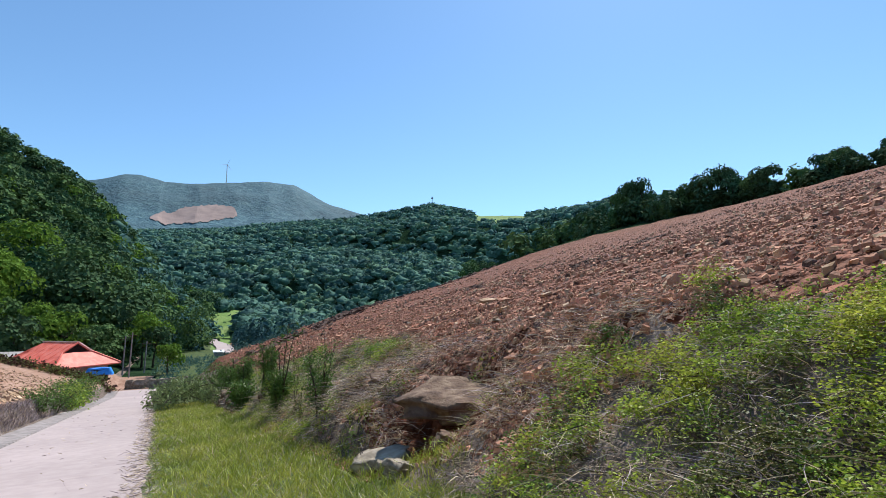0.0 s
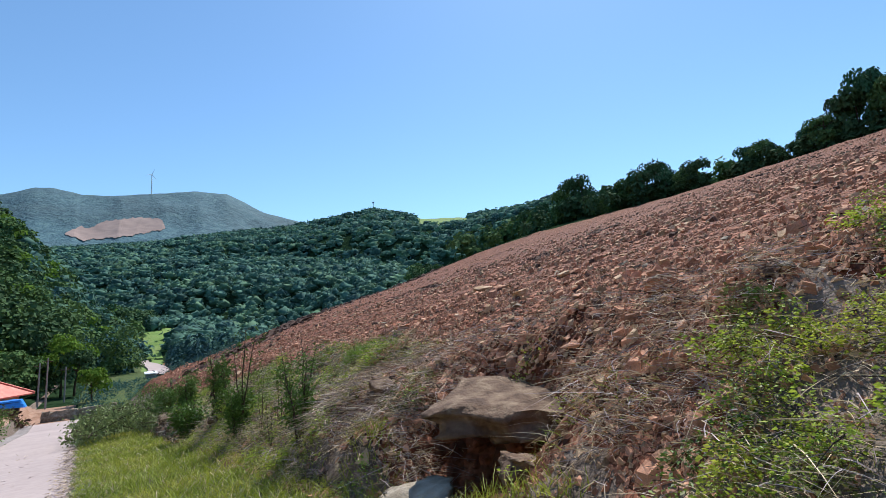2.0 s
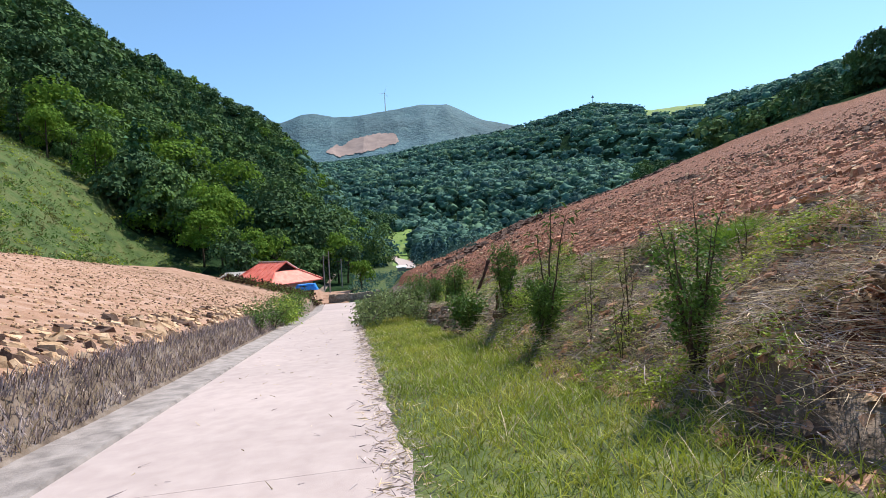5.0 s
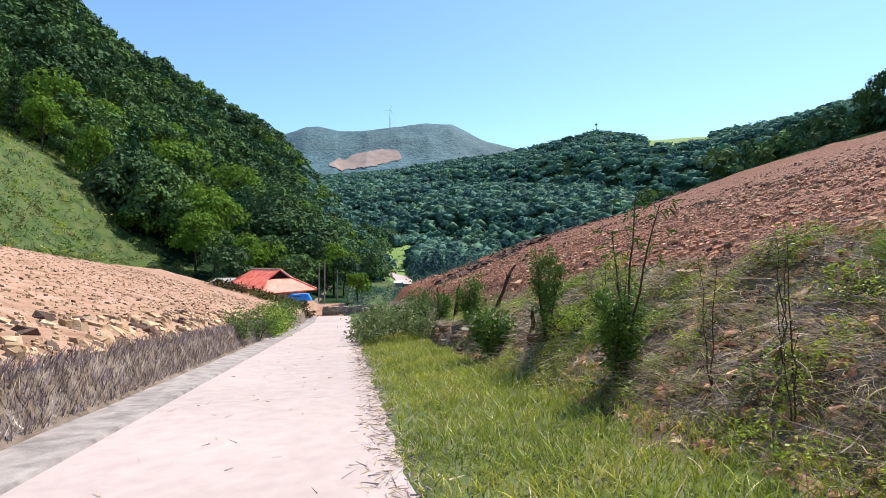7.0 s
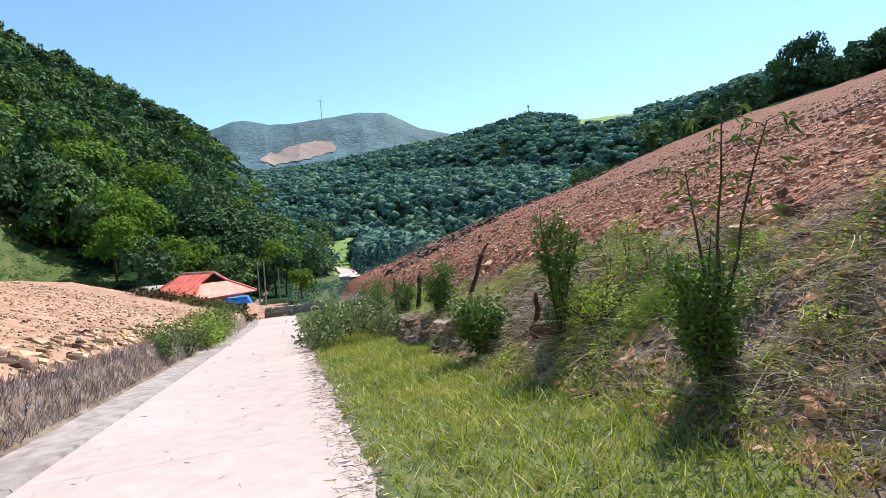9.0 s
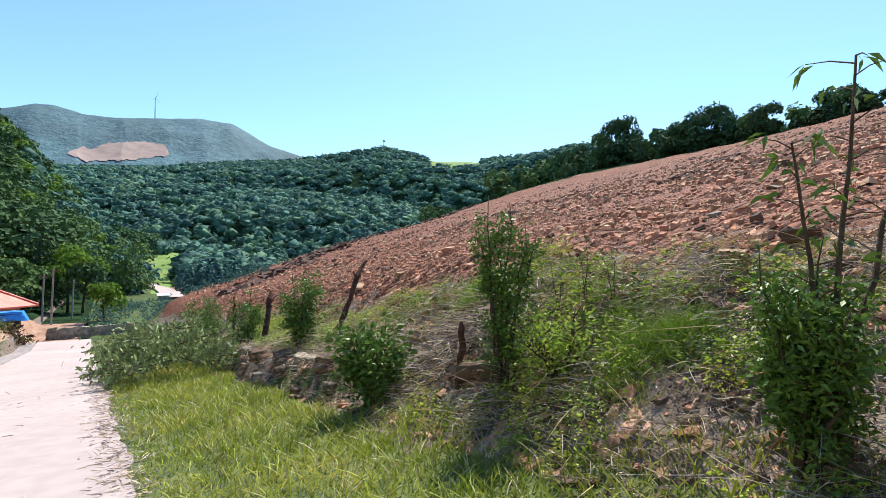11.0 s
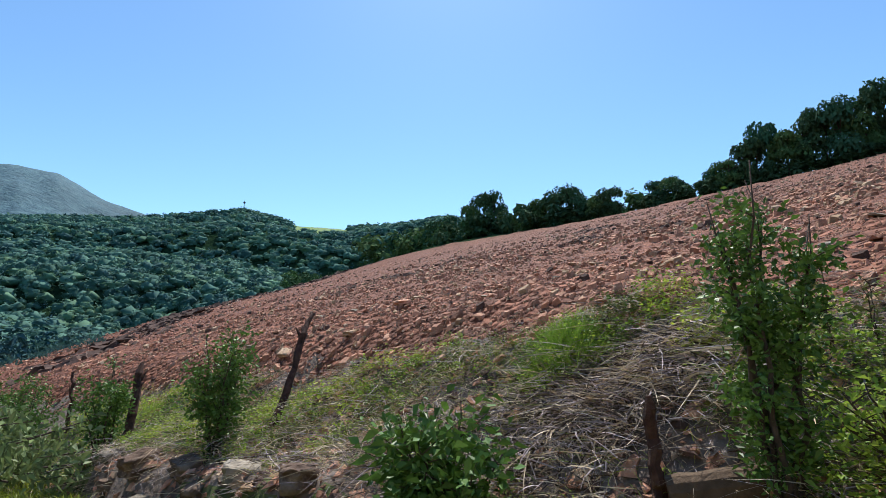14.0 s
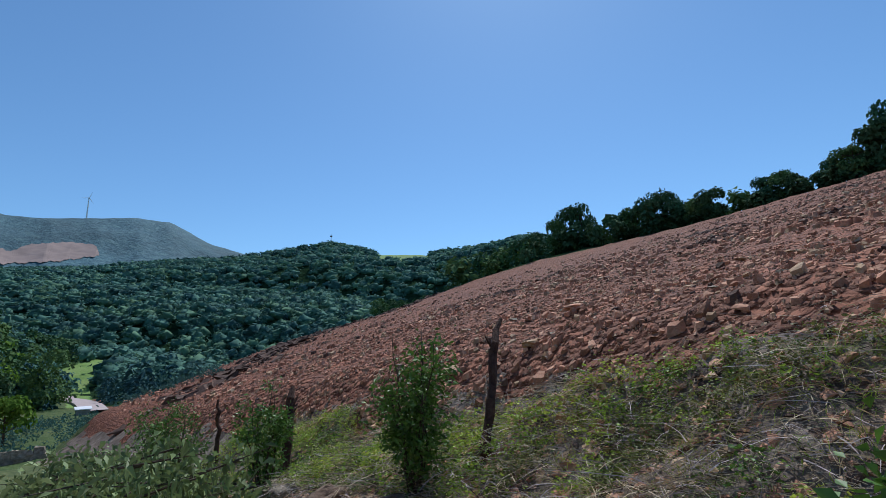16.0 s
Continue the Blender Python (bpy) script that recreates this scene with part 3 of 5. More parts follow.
def wood(name, label, az0, az1, r0, r1, spacing, templates, pines, height, lights, seed, mats=FOREST_MATS, broad=1.0, shade=False):
    rng = np.random.default_rng(seed)
    n = int(radians(az1 - az0) * (r1 * r1 - r0 * r0) / 2 / spacing ** 2)
    a, r = rng.uniform(az0, az1, n), np.sqrt(rng.uniform(r0 * r0, r1 * r1, n))
    x, y = r * np.sin(np.radians(a)), 8 + r * np.cos(np.radians(a))
    keep = in_forest(x, y)
    x, y = x[keep], y[keep]
    z = ground_z(x, y)
    # leave out what lies behind the crest
    dz = ground_z(x * 1.04, 8 + (y - 8) * 1.04) - z
    keep = dz > -0.006 * np.hypot(x, y)
    # and what the stony field hides
    el = np.degrees(np.arctan2(z + height - 0.5, np.hypot(x, y - 8)))
    keep &= el > np.interp(np.degrees(np.arctan2(x, y - 8)), [-50, 3, 11.5, 22.6, 35.6, 42.6, 51, 64], [-20, -20, -4, 0, 3.6, 6, 8.5, 10])
    x, y, z = x[keep], y[keep], z[keep]
    n = len(x)
    stand = wobble(x, y, 22, 5)
    pine = rng.uniform(0, 1, n) < (0.12 + 0.4 * (stand > 0.2))
    # light and dark kinds stand in groups
    q = np.clip(rng.uniform(0, 1, n) * 0.6 + 0.2 + 0.45 * wobble(x, y, 7.5, 8), 0, 0.999)
    mi = np.where(pine, 3, (q > lights[0]).astype(int) + (q > lights[0] + lights[1]))
    high = height * rng.uniform(0.6, 1.35, n)
    wide = np.where(pine, 0.95, rng.uniform(0.85, 1.2, n) * broad) * high
    xyz = np.stack([x, y, z - (0.12 + 0.3 * (broad - 1)) * high], -1)
    sets = []
    for group, temps in ((~pine, templates), (pine, pines)):
        i = np.where(group)[0]
        if len(i):
            sets.append(scatter(temps, xyz[i], wide[i], high[i], rng, mi[i]))
    v, f, m = sets[0]
    for s in sets[1:]:
        v, f, m = np.concatenate([v, s[0]]), np.concatenate([f, s[1] + len(v)]), np.concatenate([m, s[2]])
    ob = new(name, mesh_from(name, v, f, mats, m, shade))
    return tagged(ob, label, "woodland", kind="stuff")


NEAR_CROWNS = [crown_template(10 + i, 1100, 0.052, 11) for i in range(6)]
NEAR_PINES = [pine_template(20 + i, 460, 0.085) for i in range(3)]
HIGH_CROWNS = [crown_template(50 + i, 112, 0.168, 5, rough=0.32) for i in range(6)]
HIGH_PINES = [pine_template(60 + i, 96, 0.165) for i in range(3)]
MID_CROWNS = [dome_template(30 + i, 55, 0.16) for i in range(6)]
MID_PINES = [pine_template(40 + i, 90, 0.14) for i in range(3)]
FAR_CROWNS = [dome_template(70 + i, 18, 0.26) for i in range(6)]
FAR_PINES = [pine_template(80 + i, 46, 0.24) for i in range(3)]
wood("hillside_wood", "dense mixed wood of leafy trees and pines on a steep hillside", -50, 4.5, 58, 130, 5.1, NEAR_CROWNS, NEAR_PINES, 10.5, [0.4, 0.25, 0.35], 1)
wood("hillside_wood", "dense dark green wood covering the upper hillside", -45, 4.5, 130, 285, 4.0, HIGH_CROWNS, HIGH_PINES, 6.0, [0.5, 0.4, 0.1], 2)
wood("valley_wood", "dense green wood on the slope beyond the stony field", 31, 70, 92, 330, 4.7, HIGH_CROWNS, HIGH_PINES, 6.4, [0.5, 0.42, 0.08], 6)
wood("valley_wood", "green wood along the valley's floor", -6, 31, 92, 200, 4.7, HIGH_CROWNS, HIGH_PINES, 6.6, [0.35, 0.45, 0.2], 7, VALLEY_HAZE_MATS)
wood("valley_wood", "dense green wood covering the far side of the valley", -6, 31, 200, 330, 3.8, MID_CROWNS, MID_PINES, 5.4, [0.25, 0.45, 0.3], 3, VALLEY_HAZE_MATS, 1.5, True)
wood("valley_wood", "distant green wooded ridge above the valley", -8, 58, 330, 650, 5.0, FAR_CROWNS, FAR_PINES, 5.5, [0.25, 0.45, 0.3], 4, VALLEY_HAZE_MATS, 1.5, True)


# ---- single trees ----
def tree(name, x, y, high, wide, seed, leaf, label, category="tree", leaves=900, leaf_size=0.075, trunk=0.16, bare=0.22, pine=False, group="", sunk=0.0):
    """Tapered trunk, limbs and a lobed crown."""
    rng = np.random.default_rng(seed)
    z = float(ground_z(x, y))
    root = tagged(new(name), label, category, group)
    root.location = (x, y, z - 0.05)
    sway = rng.normal(size=2) * 0.06 * high
    pts = [(sway[0] * k * k, sway[1] * k * k, high * 0.8 * k) for k in np.linspace(0, 1, 7)]
    sets = [tube(pts, np.linspace(trunk, trunk * 0.2, 7), 7)]
    for i in range(6):
        k = rng.uniform(0.3, 0.8)
        s = np.array([sway[0] * k * k, sway[1] * k * k, high * 0.8 * k])
        a = i * 2.4 + rng.uniform(-0.5, 0.5)
        e = s + np.array([math.cos(a) * wide * 0.36, math.sin(a) * wide * 0.36, high * rng.uniform(0.08, 0.2)])
        sets.append(tube([s, (s + e) / 2 + [0, 0, -0.02 * high], e], [trunk * 0.4, trunk * 0.25, trunk * 0.08], 5))
    part("trunk", joined(sets), BARK, root, shade=True)
    v, f = (pine_template(seed, leaves, leaf_size) if pine else crown_template(seed, leaves, leaf_size, 10, low=bare * 0.4))
    v = v * [wide, wide, high] - [0, 0, sunk * high]
    part("crown", (v, f), leaf, root)
    return root


def treeline():
    """Dark broadleaf trees standing along the top of the stony field."""
    rng = np.random.default_rng(5)
    spots = [(46.6, 12.6), (48.5, 13.1), (50.5, 14.0), (52.4, 15.1), (54.1, 16.2), (55.7, 16.6), (59.8, 14.7), (61.2, 15.4), (62.5, 16.0), (63.9, 17.0), (65.1, 16.0), (67.2, 15.4), (68.4, 16.1),
             (71.9, 14.6), (73.2, 16.2), (74.5, 16.6), (75.8, 16.0), (77.9, 15.8), (79.1, 17.0), (80.3, 17.6), (81.6, 18.6), (82.8, 19.3), (84.1, 20.8), (85.4, 19.6), (86.8, 20.1), (88.4, 20.9), (89.9, 21.2), (91.5, 21.2), (93, 21.9), (95, 22), (97.5, 22.2)]
    for i, (az, el) in enumerate(spots):
        x = 105.5 + rng.uniform(0, 3.0)
        y = 15 + x / math.tan(radians(az))
        z = float(ground_z(x, y))
        high = math.hypot(x, y - 15) * math.tan(radians(el)) - z
        tree("tree", x, y, max(3.0, high * 1.1), max(4.4, min(7.6, high * 0.95)), 200 + i, [LEAF_DARK, LEAF_DARK, LEAF_BLUE, LEAF_MID][i % 4], "dark leafy tree standing at the top edge of the stony field",
             leaves=1700, leaf_size=0.066, trunk=0.2, bare=0.0, group="trees along the field's top", sunk=0.1)


treeline()


def hedge():
    """Low scrub filling the foot of the trees along the field's top."""
    rng = np.random.default_rng(19)
    n = 320
    az = rng.uniform(44, 99, n)
    gap = (np.abs(az - 57.8) < 1.5) | (np.abs(az - 70.4) < 1.3) | (np.abs(az - 76.9) < 0.5)
    az = az[~gap]
    x = 104.5 + rng.uniform(0, 7, len(az))
    y = 14 + x / np.tan(np.radians(az))
    high = rng.uniform(2.0, 3.8, len(x))
    xyz = np.stack([x, y, ground_z(x, y) - 0.4], -1)
    ob = new("hedge", mesh_from("hedge", *scatter(HIGH_CROWNS, xyz, high * 1.25, high, rng, rng.choice(4, len(x)))[:2], [LEAF_DARK]))
    tagged(ob, "dark scrub below the trees along the field's top", "scrub", kind="stuff")


hedge()
rng = np.random.default_rng(9)
for i in range(26):
    t = i / 25
    az = -47 + 44 * t
    r = max(63 + 10 * t, float(grass_reach(az))) + rng.uniform(1, 7)
    x, y = r * math.sin(radians(az)), 8 + r * math.cos(radians(az))
    high = rng.uniform(6, 9.5)
    tree("tree", x, y, high, high * rng.uniform(0.75, 1.0), 300 + i, [LEAF_LIGHT, LEAF_MID, LEAF_LIGHT, LEAF_MID, LEAF_DARK][i % 5], "tall leafy tree at the foot of the wooded hillside",
         leaves=2200, leaf_size=0.046, trunk=0.17, pine=(i % 5 == 4), group="trees at the wood's edge")
tree("tree", -0.6, 71, 3.9, 3.4, 401, LEAF_LIGHT, "small round leafy tree beside the end of the lane", leaves=900, leaf_size=0.09, trunk=0.1)
tree("tree", -2.6, 84, 6.0, 5.5, 406, LEAF_DARK, "dark leafy tree at the valley wood's edge", leaves=900)
tree("tree", -9.0, 78, 6.5, 6.5, 402, LEAF_MID, "broad leafy tree behind the red roofed house", leaves=900)
tree("tree", -16.0, 72, 7.5, 7, 403, LEAF_DARK, "broad leafy tree behind the red roofed house", leaves=900)


# ---- plants on the bank and verge ----
def verge():
    rng = np.random.default_rng(11)
    n = 50000
    y = 1.5 + 28 * rng.uniform(0, 1, n) ** 1.25
    u = rng.uniform(-0.12, 3.0, n) - (rng.uniform(0, 1, n) < 0.1) * rng.uniform(0, 0.12, n)
    keep = (u > 0.04 + 0.1 * wobble(y, y * 0, 0.3)) & (u < np.where((y > 4.6) & (y < 8.2), 3.15, np.where(y < 17, 2.65, 2.35)) + 0.4 * wobble(u, y, 0.8))
    y, u = y[keep], u[keep]
    x = u + edge_x(y)
    n = len(x)
    base = np.stack([x, y, ground_z(x, y) - 0.02], -1)
    d = np.stack([rng.normal(size=n) * 0.3, rng.normal(size=n) * 0.3, np.ones(n)], -1)
    tall = (0.12 + 0.08 * smooth(0.1, 0.9, u) + 0.04 * wobble(x, y, 0.5)) * rng.uniform(0.5, 1.35, n)
    v, f = ribbons(base, d, tall, 0.005 + 0.005 * rng.uniform(0, 1, n) + 0.0004 * y, rng, 0.45)
    dry = np.repeat(rng.uniform(0, 1, n) < 0.08, 5)
    ob = new("verge_grass", mesh_from("verge_grass", v, f, [BLADE, BLADE_DRY], dry))
    tagged(ob, "long yellowish green grass on the verge beside the lane", "grass", kind="stuff")


verge()


def bank_spots(n, u0, u1, y0, y1, rng):
    u, y = rng.uniform(u0, u1, n), rng.uniform(y0, y1, n)
    x = u + edge_x(y)
    return x, y, ground_z(x, y)


def weeds():
    """Leafy knee-high weeds with clustered small leaves, in patches on the bank."""
    rng = np.random.default_rng(12)
    x, y, z = bank_spots(15000, 2.5, 7.2, -1.5, 31, rng)
    u = x - edge_x(y)
    patch = wobble(x, y, 0.4, 1) + 0.6 * wobble(x, y, 1.5, 6) + 0.5 * wobble(x, y, 0.17, 2)
    near = y < 3.7 + 0.5 * wobble(x, y, 0.6, 2)
    top = np.where(near, 5.1, 4.75)
    keep = (u < top + 0.45 * wobble(x, y, 0.7)) & (u > 2.35) & (patch > np.where(near, -0.3, np.where(y < 8.7, 0.5, np.where(y < 13.0, 0.22, np.where((y > 17) & (u < 3.0), 0.4, np.where(y < 16, -0.4, -0.3))))))
    keep &= (np.hypot(x - 2.6, y - 16.95) > 0.45) & ~in_hollow(x, y) & ~on_scarp(x, y)
    keep &= ~((np.abs(y - 18.0) < 1.0) & (u > 3.0) & (u < 4.0))
    x, y, z = x[keep], y[keep], z[keep]
    kind = wobble(x, y, 0.3, 4) + 0.5 * wobble(x, y, 1.1, 9) + rng.normal(size=len(x)) * 0.2
    pos, dr, size, mi = [], [], [], []
    for i in range(len(x)):
        close = y[i] < 4.2
        k = rng.integers(26, 46) * (2 if close else 1)
        h = rng.uniform(0.06, 0.3)
        q = rng.uniform(0.1, 1, k)
        a = rng.uniform(0, 6.28, k)
        rad = 0.17 * (1.1 - 0.5 * q) * rng.uniform(0.2, 1, k)
        pos.append(np.stack([x[i] + np.cos(a) * rad, y[i] + np.sin(a) * rad, z[i] + q * h], -1))
        dr.append(np.stack([np.cos(a), np.sin(a), rng.uniform(-0.3, 0.6, k)], -1))
        size.append(rng.uniform(0.6, 1.3, k) * rng.uniform(0.022, 0.046) * (0.85 if close else 1.0))
        mi.append(np.full(k, 0 if kind[i] > (0.0 if close else 0.3) else 1 if kind[i] > -0.25 else 2 if kind[i] > -0.4 else 3))
    v, f = leaf_set(np.concatenate(pos), np.concatenate(dr), np.concatenate(size), rng, 0.6)
    ob = new("weeds", mesh_from("weeds", v, f, [LEAF_WEED, LEAF_HERB, LEAF_SHRUB, LEAF_OLIVE], np.repeat(np.concatenate(mi), 2)))
    tagged(ob, "patches of yellow-green leafy weeds on the earth bank", "weeds", kind="stuff")


weeds()


def bank_grass():
    """Thin green and straw-coloured grass hanging over the bank between the weeds."""
    rng = np.random.default_rng(14)
    c = 1500
    cx, cy, cz = bank_spots(c, 2.4, 5.0, 0.5, 30, rng)
    keep = ~on_scarp(cx, cy) & (wobble(cx, cy, 0.8, 3) > np.where(cy < 9, 0.3, -0.45)) & (cx - edge_x(cy) < np.where(cy < 9, 4.0, 4.9))
    cx, cy = cx[keep], cy[keep]
    k = 26
    n = len(cx) * k
    x = np.repeat(cx, k) + rng.normal(size=n) * 0.1
    y = np.repeat(cy, k) + rng.normal(size=n) * 0.1
    base = np.stack([x, y, ground_z(x, y) - 0.01], -1)
    d = np.stack([rng.normal(size=n) * 0.6 - 0.3, rng.normal(size=n) * 0.6, np.ones(n)], -1)
    v, f = ribbons(base, d, rng.uniform(0.08, 0.24, n), rng.uniform(0.003, 0.008, n), rng, 0.7)
    mi = np.repeat(np.repeat(rng.choice(3, len(cx), p=[0.5, 0.3, 0.2]), k), 5)
    ob = new("bank_grass", mesh_from("bank_grass", v, f, [LEAF_HERB, BLADE, BLADE_DRY], mi))
    tagged(ob, "thin green and straw-coloured grass hanging over the bank", "grass", kind="stuff")
    # heaps of long pale dead stalks and roots
    c = 520
    cx, cy, cz = bank_spots(c, 2.5, 4.9, 0.5, 26, rng)
    out = ~in_hollow(cx, cy) & ((cx - edge_x(cy) > 3.2) | (cy < 4.6) | (cy > 7.6))
    cx, cy = cx[out], cy[out]
    # thickest where they hang over the undercut edge
    ey = rng.uniform(6.9, 9.8, 70)
    cx, cy = np.concatenate([cx, edge_x(ey) + rng.uniform(2.78, 3.5, 70)]), np.concatenate([cy, ey])
    k = 34
    n = len(cx) * k
    x = np.repeat(cx, k) + rng.normal(size=n) * 0.12
    y = np.repeat(cy, k) + rng.normal(size=n) * 0.12
    base = np.stack([x, y, ground_z(x, y) + rng.uniform(0.04, 0.26, n)], -1)
    lean = np.repeat(rng.uniform(0, 6.28, len(cx)), k) + rng.normal(size=n) * 0.7
    d = np.stack([np.cos(lean), np.sin(lean), rng.uniform(-0.4, 0.9, n)], -1)
    v, f = ribbons(base, d, rng.uniform(0.1, 0.34, n), rng.uniform(0.003, 0.009, n), rng, 0.9)
    ob = new("dead_stalks", mesh_from("dead_stalks", v, f, [BLADE_DRY, BLADE_GREY, BARK], np.repeat(rng.choice(3, n, p=[0.45, 0.38, 0.17]), 5)))
    tagged(ob, "matted heaps of long pale dead stalks on the bank", "dead stalks", kind="stuff")


bank_grass()


def dry_stems():
    """Grey and tan withered stems lying tangled on the bank."""
    rng = np.random.default_rng(13)
    c = 1250
    cx, cy, cz = bank_spots(c, 2.45, 5.6, -2, 30, rng)
    keep = ~in_hollow(cx, cy) & ((cx - edge_x(cy) > 3.1) | (cy < 4.6) | (cy > 7.6)) & ((cx - edge_x(cy)) < np.where(cy < 9, 4.6, 5.0)) & (rng.uniform(0, 1, c) < np.where(on_scarp(cx, cy), 0.12, np.where(cy > 16.5, 0.5, np.where(cy < 4, 0.45, 1.0))))
    cx, cy = cx[keep], cy[keep]
    k = 46
    n = len(cx) * k
    x = np.repeat(cx, k) + rng.normal(size=n) * 0.17
    y = np.repeat(cy, k) + rng.normal(size=n) * 0.17
    tall = np.repeat(rng.uniform(0.02, 0.17, len(cx)), k)
    base = np.stack([x, y, ground_z(x, y) + tall * rng.uniform(0, 1, n)], -1)
    lean = np.repeat(rng.uniform(0, 6.28, len(cx)), k) + rng.normal(size=n) * 1.0
    d = np.stack([np.cos(lean), np.sin(lean), rng.uniform(-0.7, 1.0, n)], -1)
    v, f = ribbons(base, d, rng.uniform(0.06, 0.24, n), rng.uniform(0.003, 0.009, n), rng, 0.7)
    mi = np.repeat(np.where(rng.uniform(0, 1, n) < 0.22, 2, np.repeat(rng.choice(2, len(cx), p=[0.6, 0.4]), k)), 5)
    ob = new("dry_stems", mesh_from("dry_stems", v, f, [BLADE_DRY, BLADE_GREY, BARK], mi))
    tagged(ob, "tangled withered stems and straw lying on the bank", "dry stems", kind="stuff")
    # a thick mat of pale straw round the thin stake
    n = 5000
    x = 3.3 + rng.normal(size=n) * 0.38
    y = 17.7 + rng.normal(size=n) * 0.6
    keep = np.hypot(x - 2.75, y - 17.0) > 0.45
    x, y = x[keep], y[keep]
    n = len(x)
    base = np.stack([x, y, ground_z(x, y) + rng.uniform(0, 0.16, n)], -1)
    lean = rng.normal(size=n) * 1.2 - 2.4
    d = np.stack([np.cos(lean), np.sin(lean), rng.uniform(-0.9, 0.7, n)], -1)
    v, f = ribbons(base, d, rng.uniform(0.1, 0.34, n), rng.uniform(0.006, 0.015, n), rng, 0.6)
    ob = new("straw_mat", mesh_from("straw_mat", v, f, [BLADE_DRY, BLADE_GREY, BARK], np.repeat(rng.choice(3, n, p=[0.33, 0.37, 0.3]), 5)))
    tagged(ob, "thick mat of pale straw and dead roots on the bank", "straw", kind="stuff")
    # withered grass hanging on the cut bank beyond the lane
    n = 27000
    y = 3 + 37 * rng.uniform(0, 1, n) ** 1.2
    w = rng.uniform(0.05, 0.5, n)
    x = edge_x(y) - 3.95 - w
    base = np.stack([x, y, ground_z(x, y)], -1)
    d = np.stack([rng.uniform(0.05, 0.35, n), rng.normal(size=n) * 0.16, rng.choice([-1.0, 1.0, 1.0], n)], -1)
    v, f = ribbons(base, d, rng.uniform(0.07, 0.24, n), rng.uniform(0.007, 0.02, n), rng, 0.22)
    ob = new("withered_grass", mesh_from("withered_grass", v, f, [BLADE_GREY, BLADE_DRY, BARK], np.repeat(rng.choice(3, n, p=[0.78, 0.15, 0.07]), 5)))
    tagged(ob, "greyish withered grass covering the cut bank beside the lane", "dry grass", kind="stuff")


dry_stems()


def slope_scrub():
    """Rough grass clumps and low scrub on the open slope below the wood, and weeds before the house."""
    rng = np.random.default_rng(17)
    n = 3600
    a, r = rng.uniform(-52, -17, n), 26 + 75 * rng.uniform(0, 1, n)
    x, y = r * np.sin(np.radians(a)), 8 + r * np.cos(np.radians(a))
    v = -3.95 - (x - edge_x(y))
    keep = (v > 16.5) & ~in_forest(x, y)
    x, y = x[keep], y[keep]
    hx, hy = rng.uniform(-13.5, -5, 240), rng.uniform(55.5, 57.8, 240)
    qx, qy = rng.uniform(-2, 14, 500), rng.uniform(62, 100, 500)
    x, y = np.concatenate([x, hx, qx]), np.concatenate([y, hy, qy])
    z = ground_z(x, y)
    k = 16
    m = len(x) * k
    big = np.repeat(np.where(y > 100, 1.0, rng.uniform(0.4, 1.1, len(x))), k)
    pos = np.stack([np.repeat(x, k) + rng.normal(size=m) * 0.3 * big, np.repeat(y, k) + rng.normal(size=m) * 0.3 * big, np.repeat(z, k) + rng.uniform(0, 0.55, m) * big], -1)
    d = np.stack([rng.normal(size=m) * 0.6, rng.normal(size=m) * 0.6, rng.uniform(0.2, 1, m)], -1)
    vv, ff = leaf_set(pos, d, rng.uniform(0.2, 0.5, m) * big, rng, 0.35)
    pick = rng.choice(3, len(x), p=[0.2, 0.4, 0.4])
    pick[-740:-500] = rng.choice([2, 3], 240)
    pick[-500:] = 4
    ob = new("slope_scrub", mesh_from("slope_scrub", vv, ff, [LEAF_WEED, LEAF_SHRUB, LEAF_OLIVE, STAKE_WOOD, VALLEY_HAZE_DARK], np.repeat(pick, 2 * k)))
    tagged(ob, "rough grass clumps and low scrub on the open slope", "scrub", kind="stuff")
    # straw and grit along the lane's broken edge
    n = 5000
    y = 1 + 27 * rng.uniform(0, 1, n) ** 1.2
    x = edge_x(y) + rng.normal(size=n) * 0.13 - 0.08 - (rng.uniform(0, 1, n) < 0.04) * rng.uniform(0, 2.9, n)
    base = np.stack([x, y, ground_z(x, y) + np.where(x < edge_x(y), 0.008, 0.02)], -1)
    d = np.stack([rng.normal(size=n), rng.normal(size=n), rng.uniform(0, 0.25, n)], -1)
    vv, ff = ribbons(base, d, rng.uniform(0.04, 0.16, n), rng.uniform(0.005, 0.014, n), rng, 0.05)
    ob = new("edge_litter", mesh_from("edge_litter", vv, ff, [BLADE_DRY, BLADE_GREY], np.repeat(rng.integers(0, 2, n), 5)))
    tagged(ob, "dry straw and litter strewn along the lane's broken edge", "litter", kind="stuff")


slope_scrub()


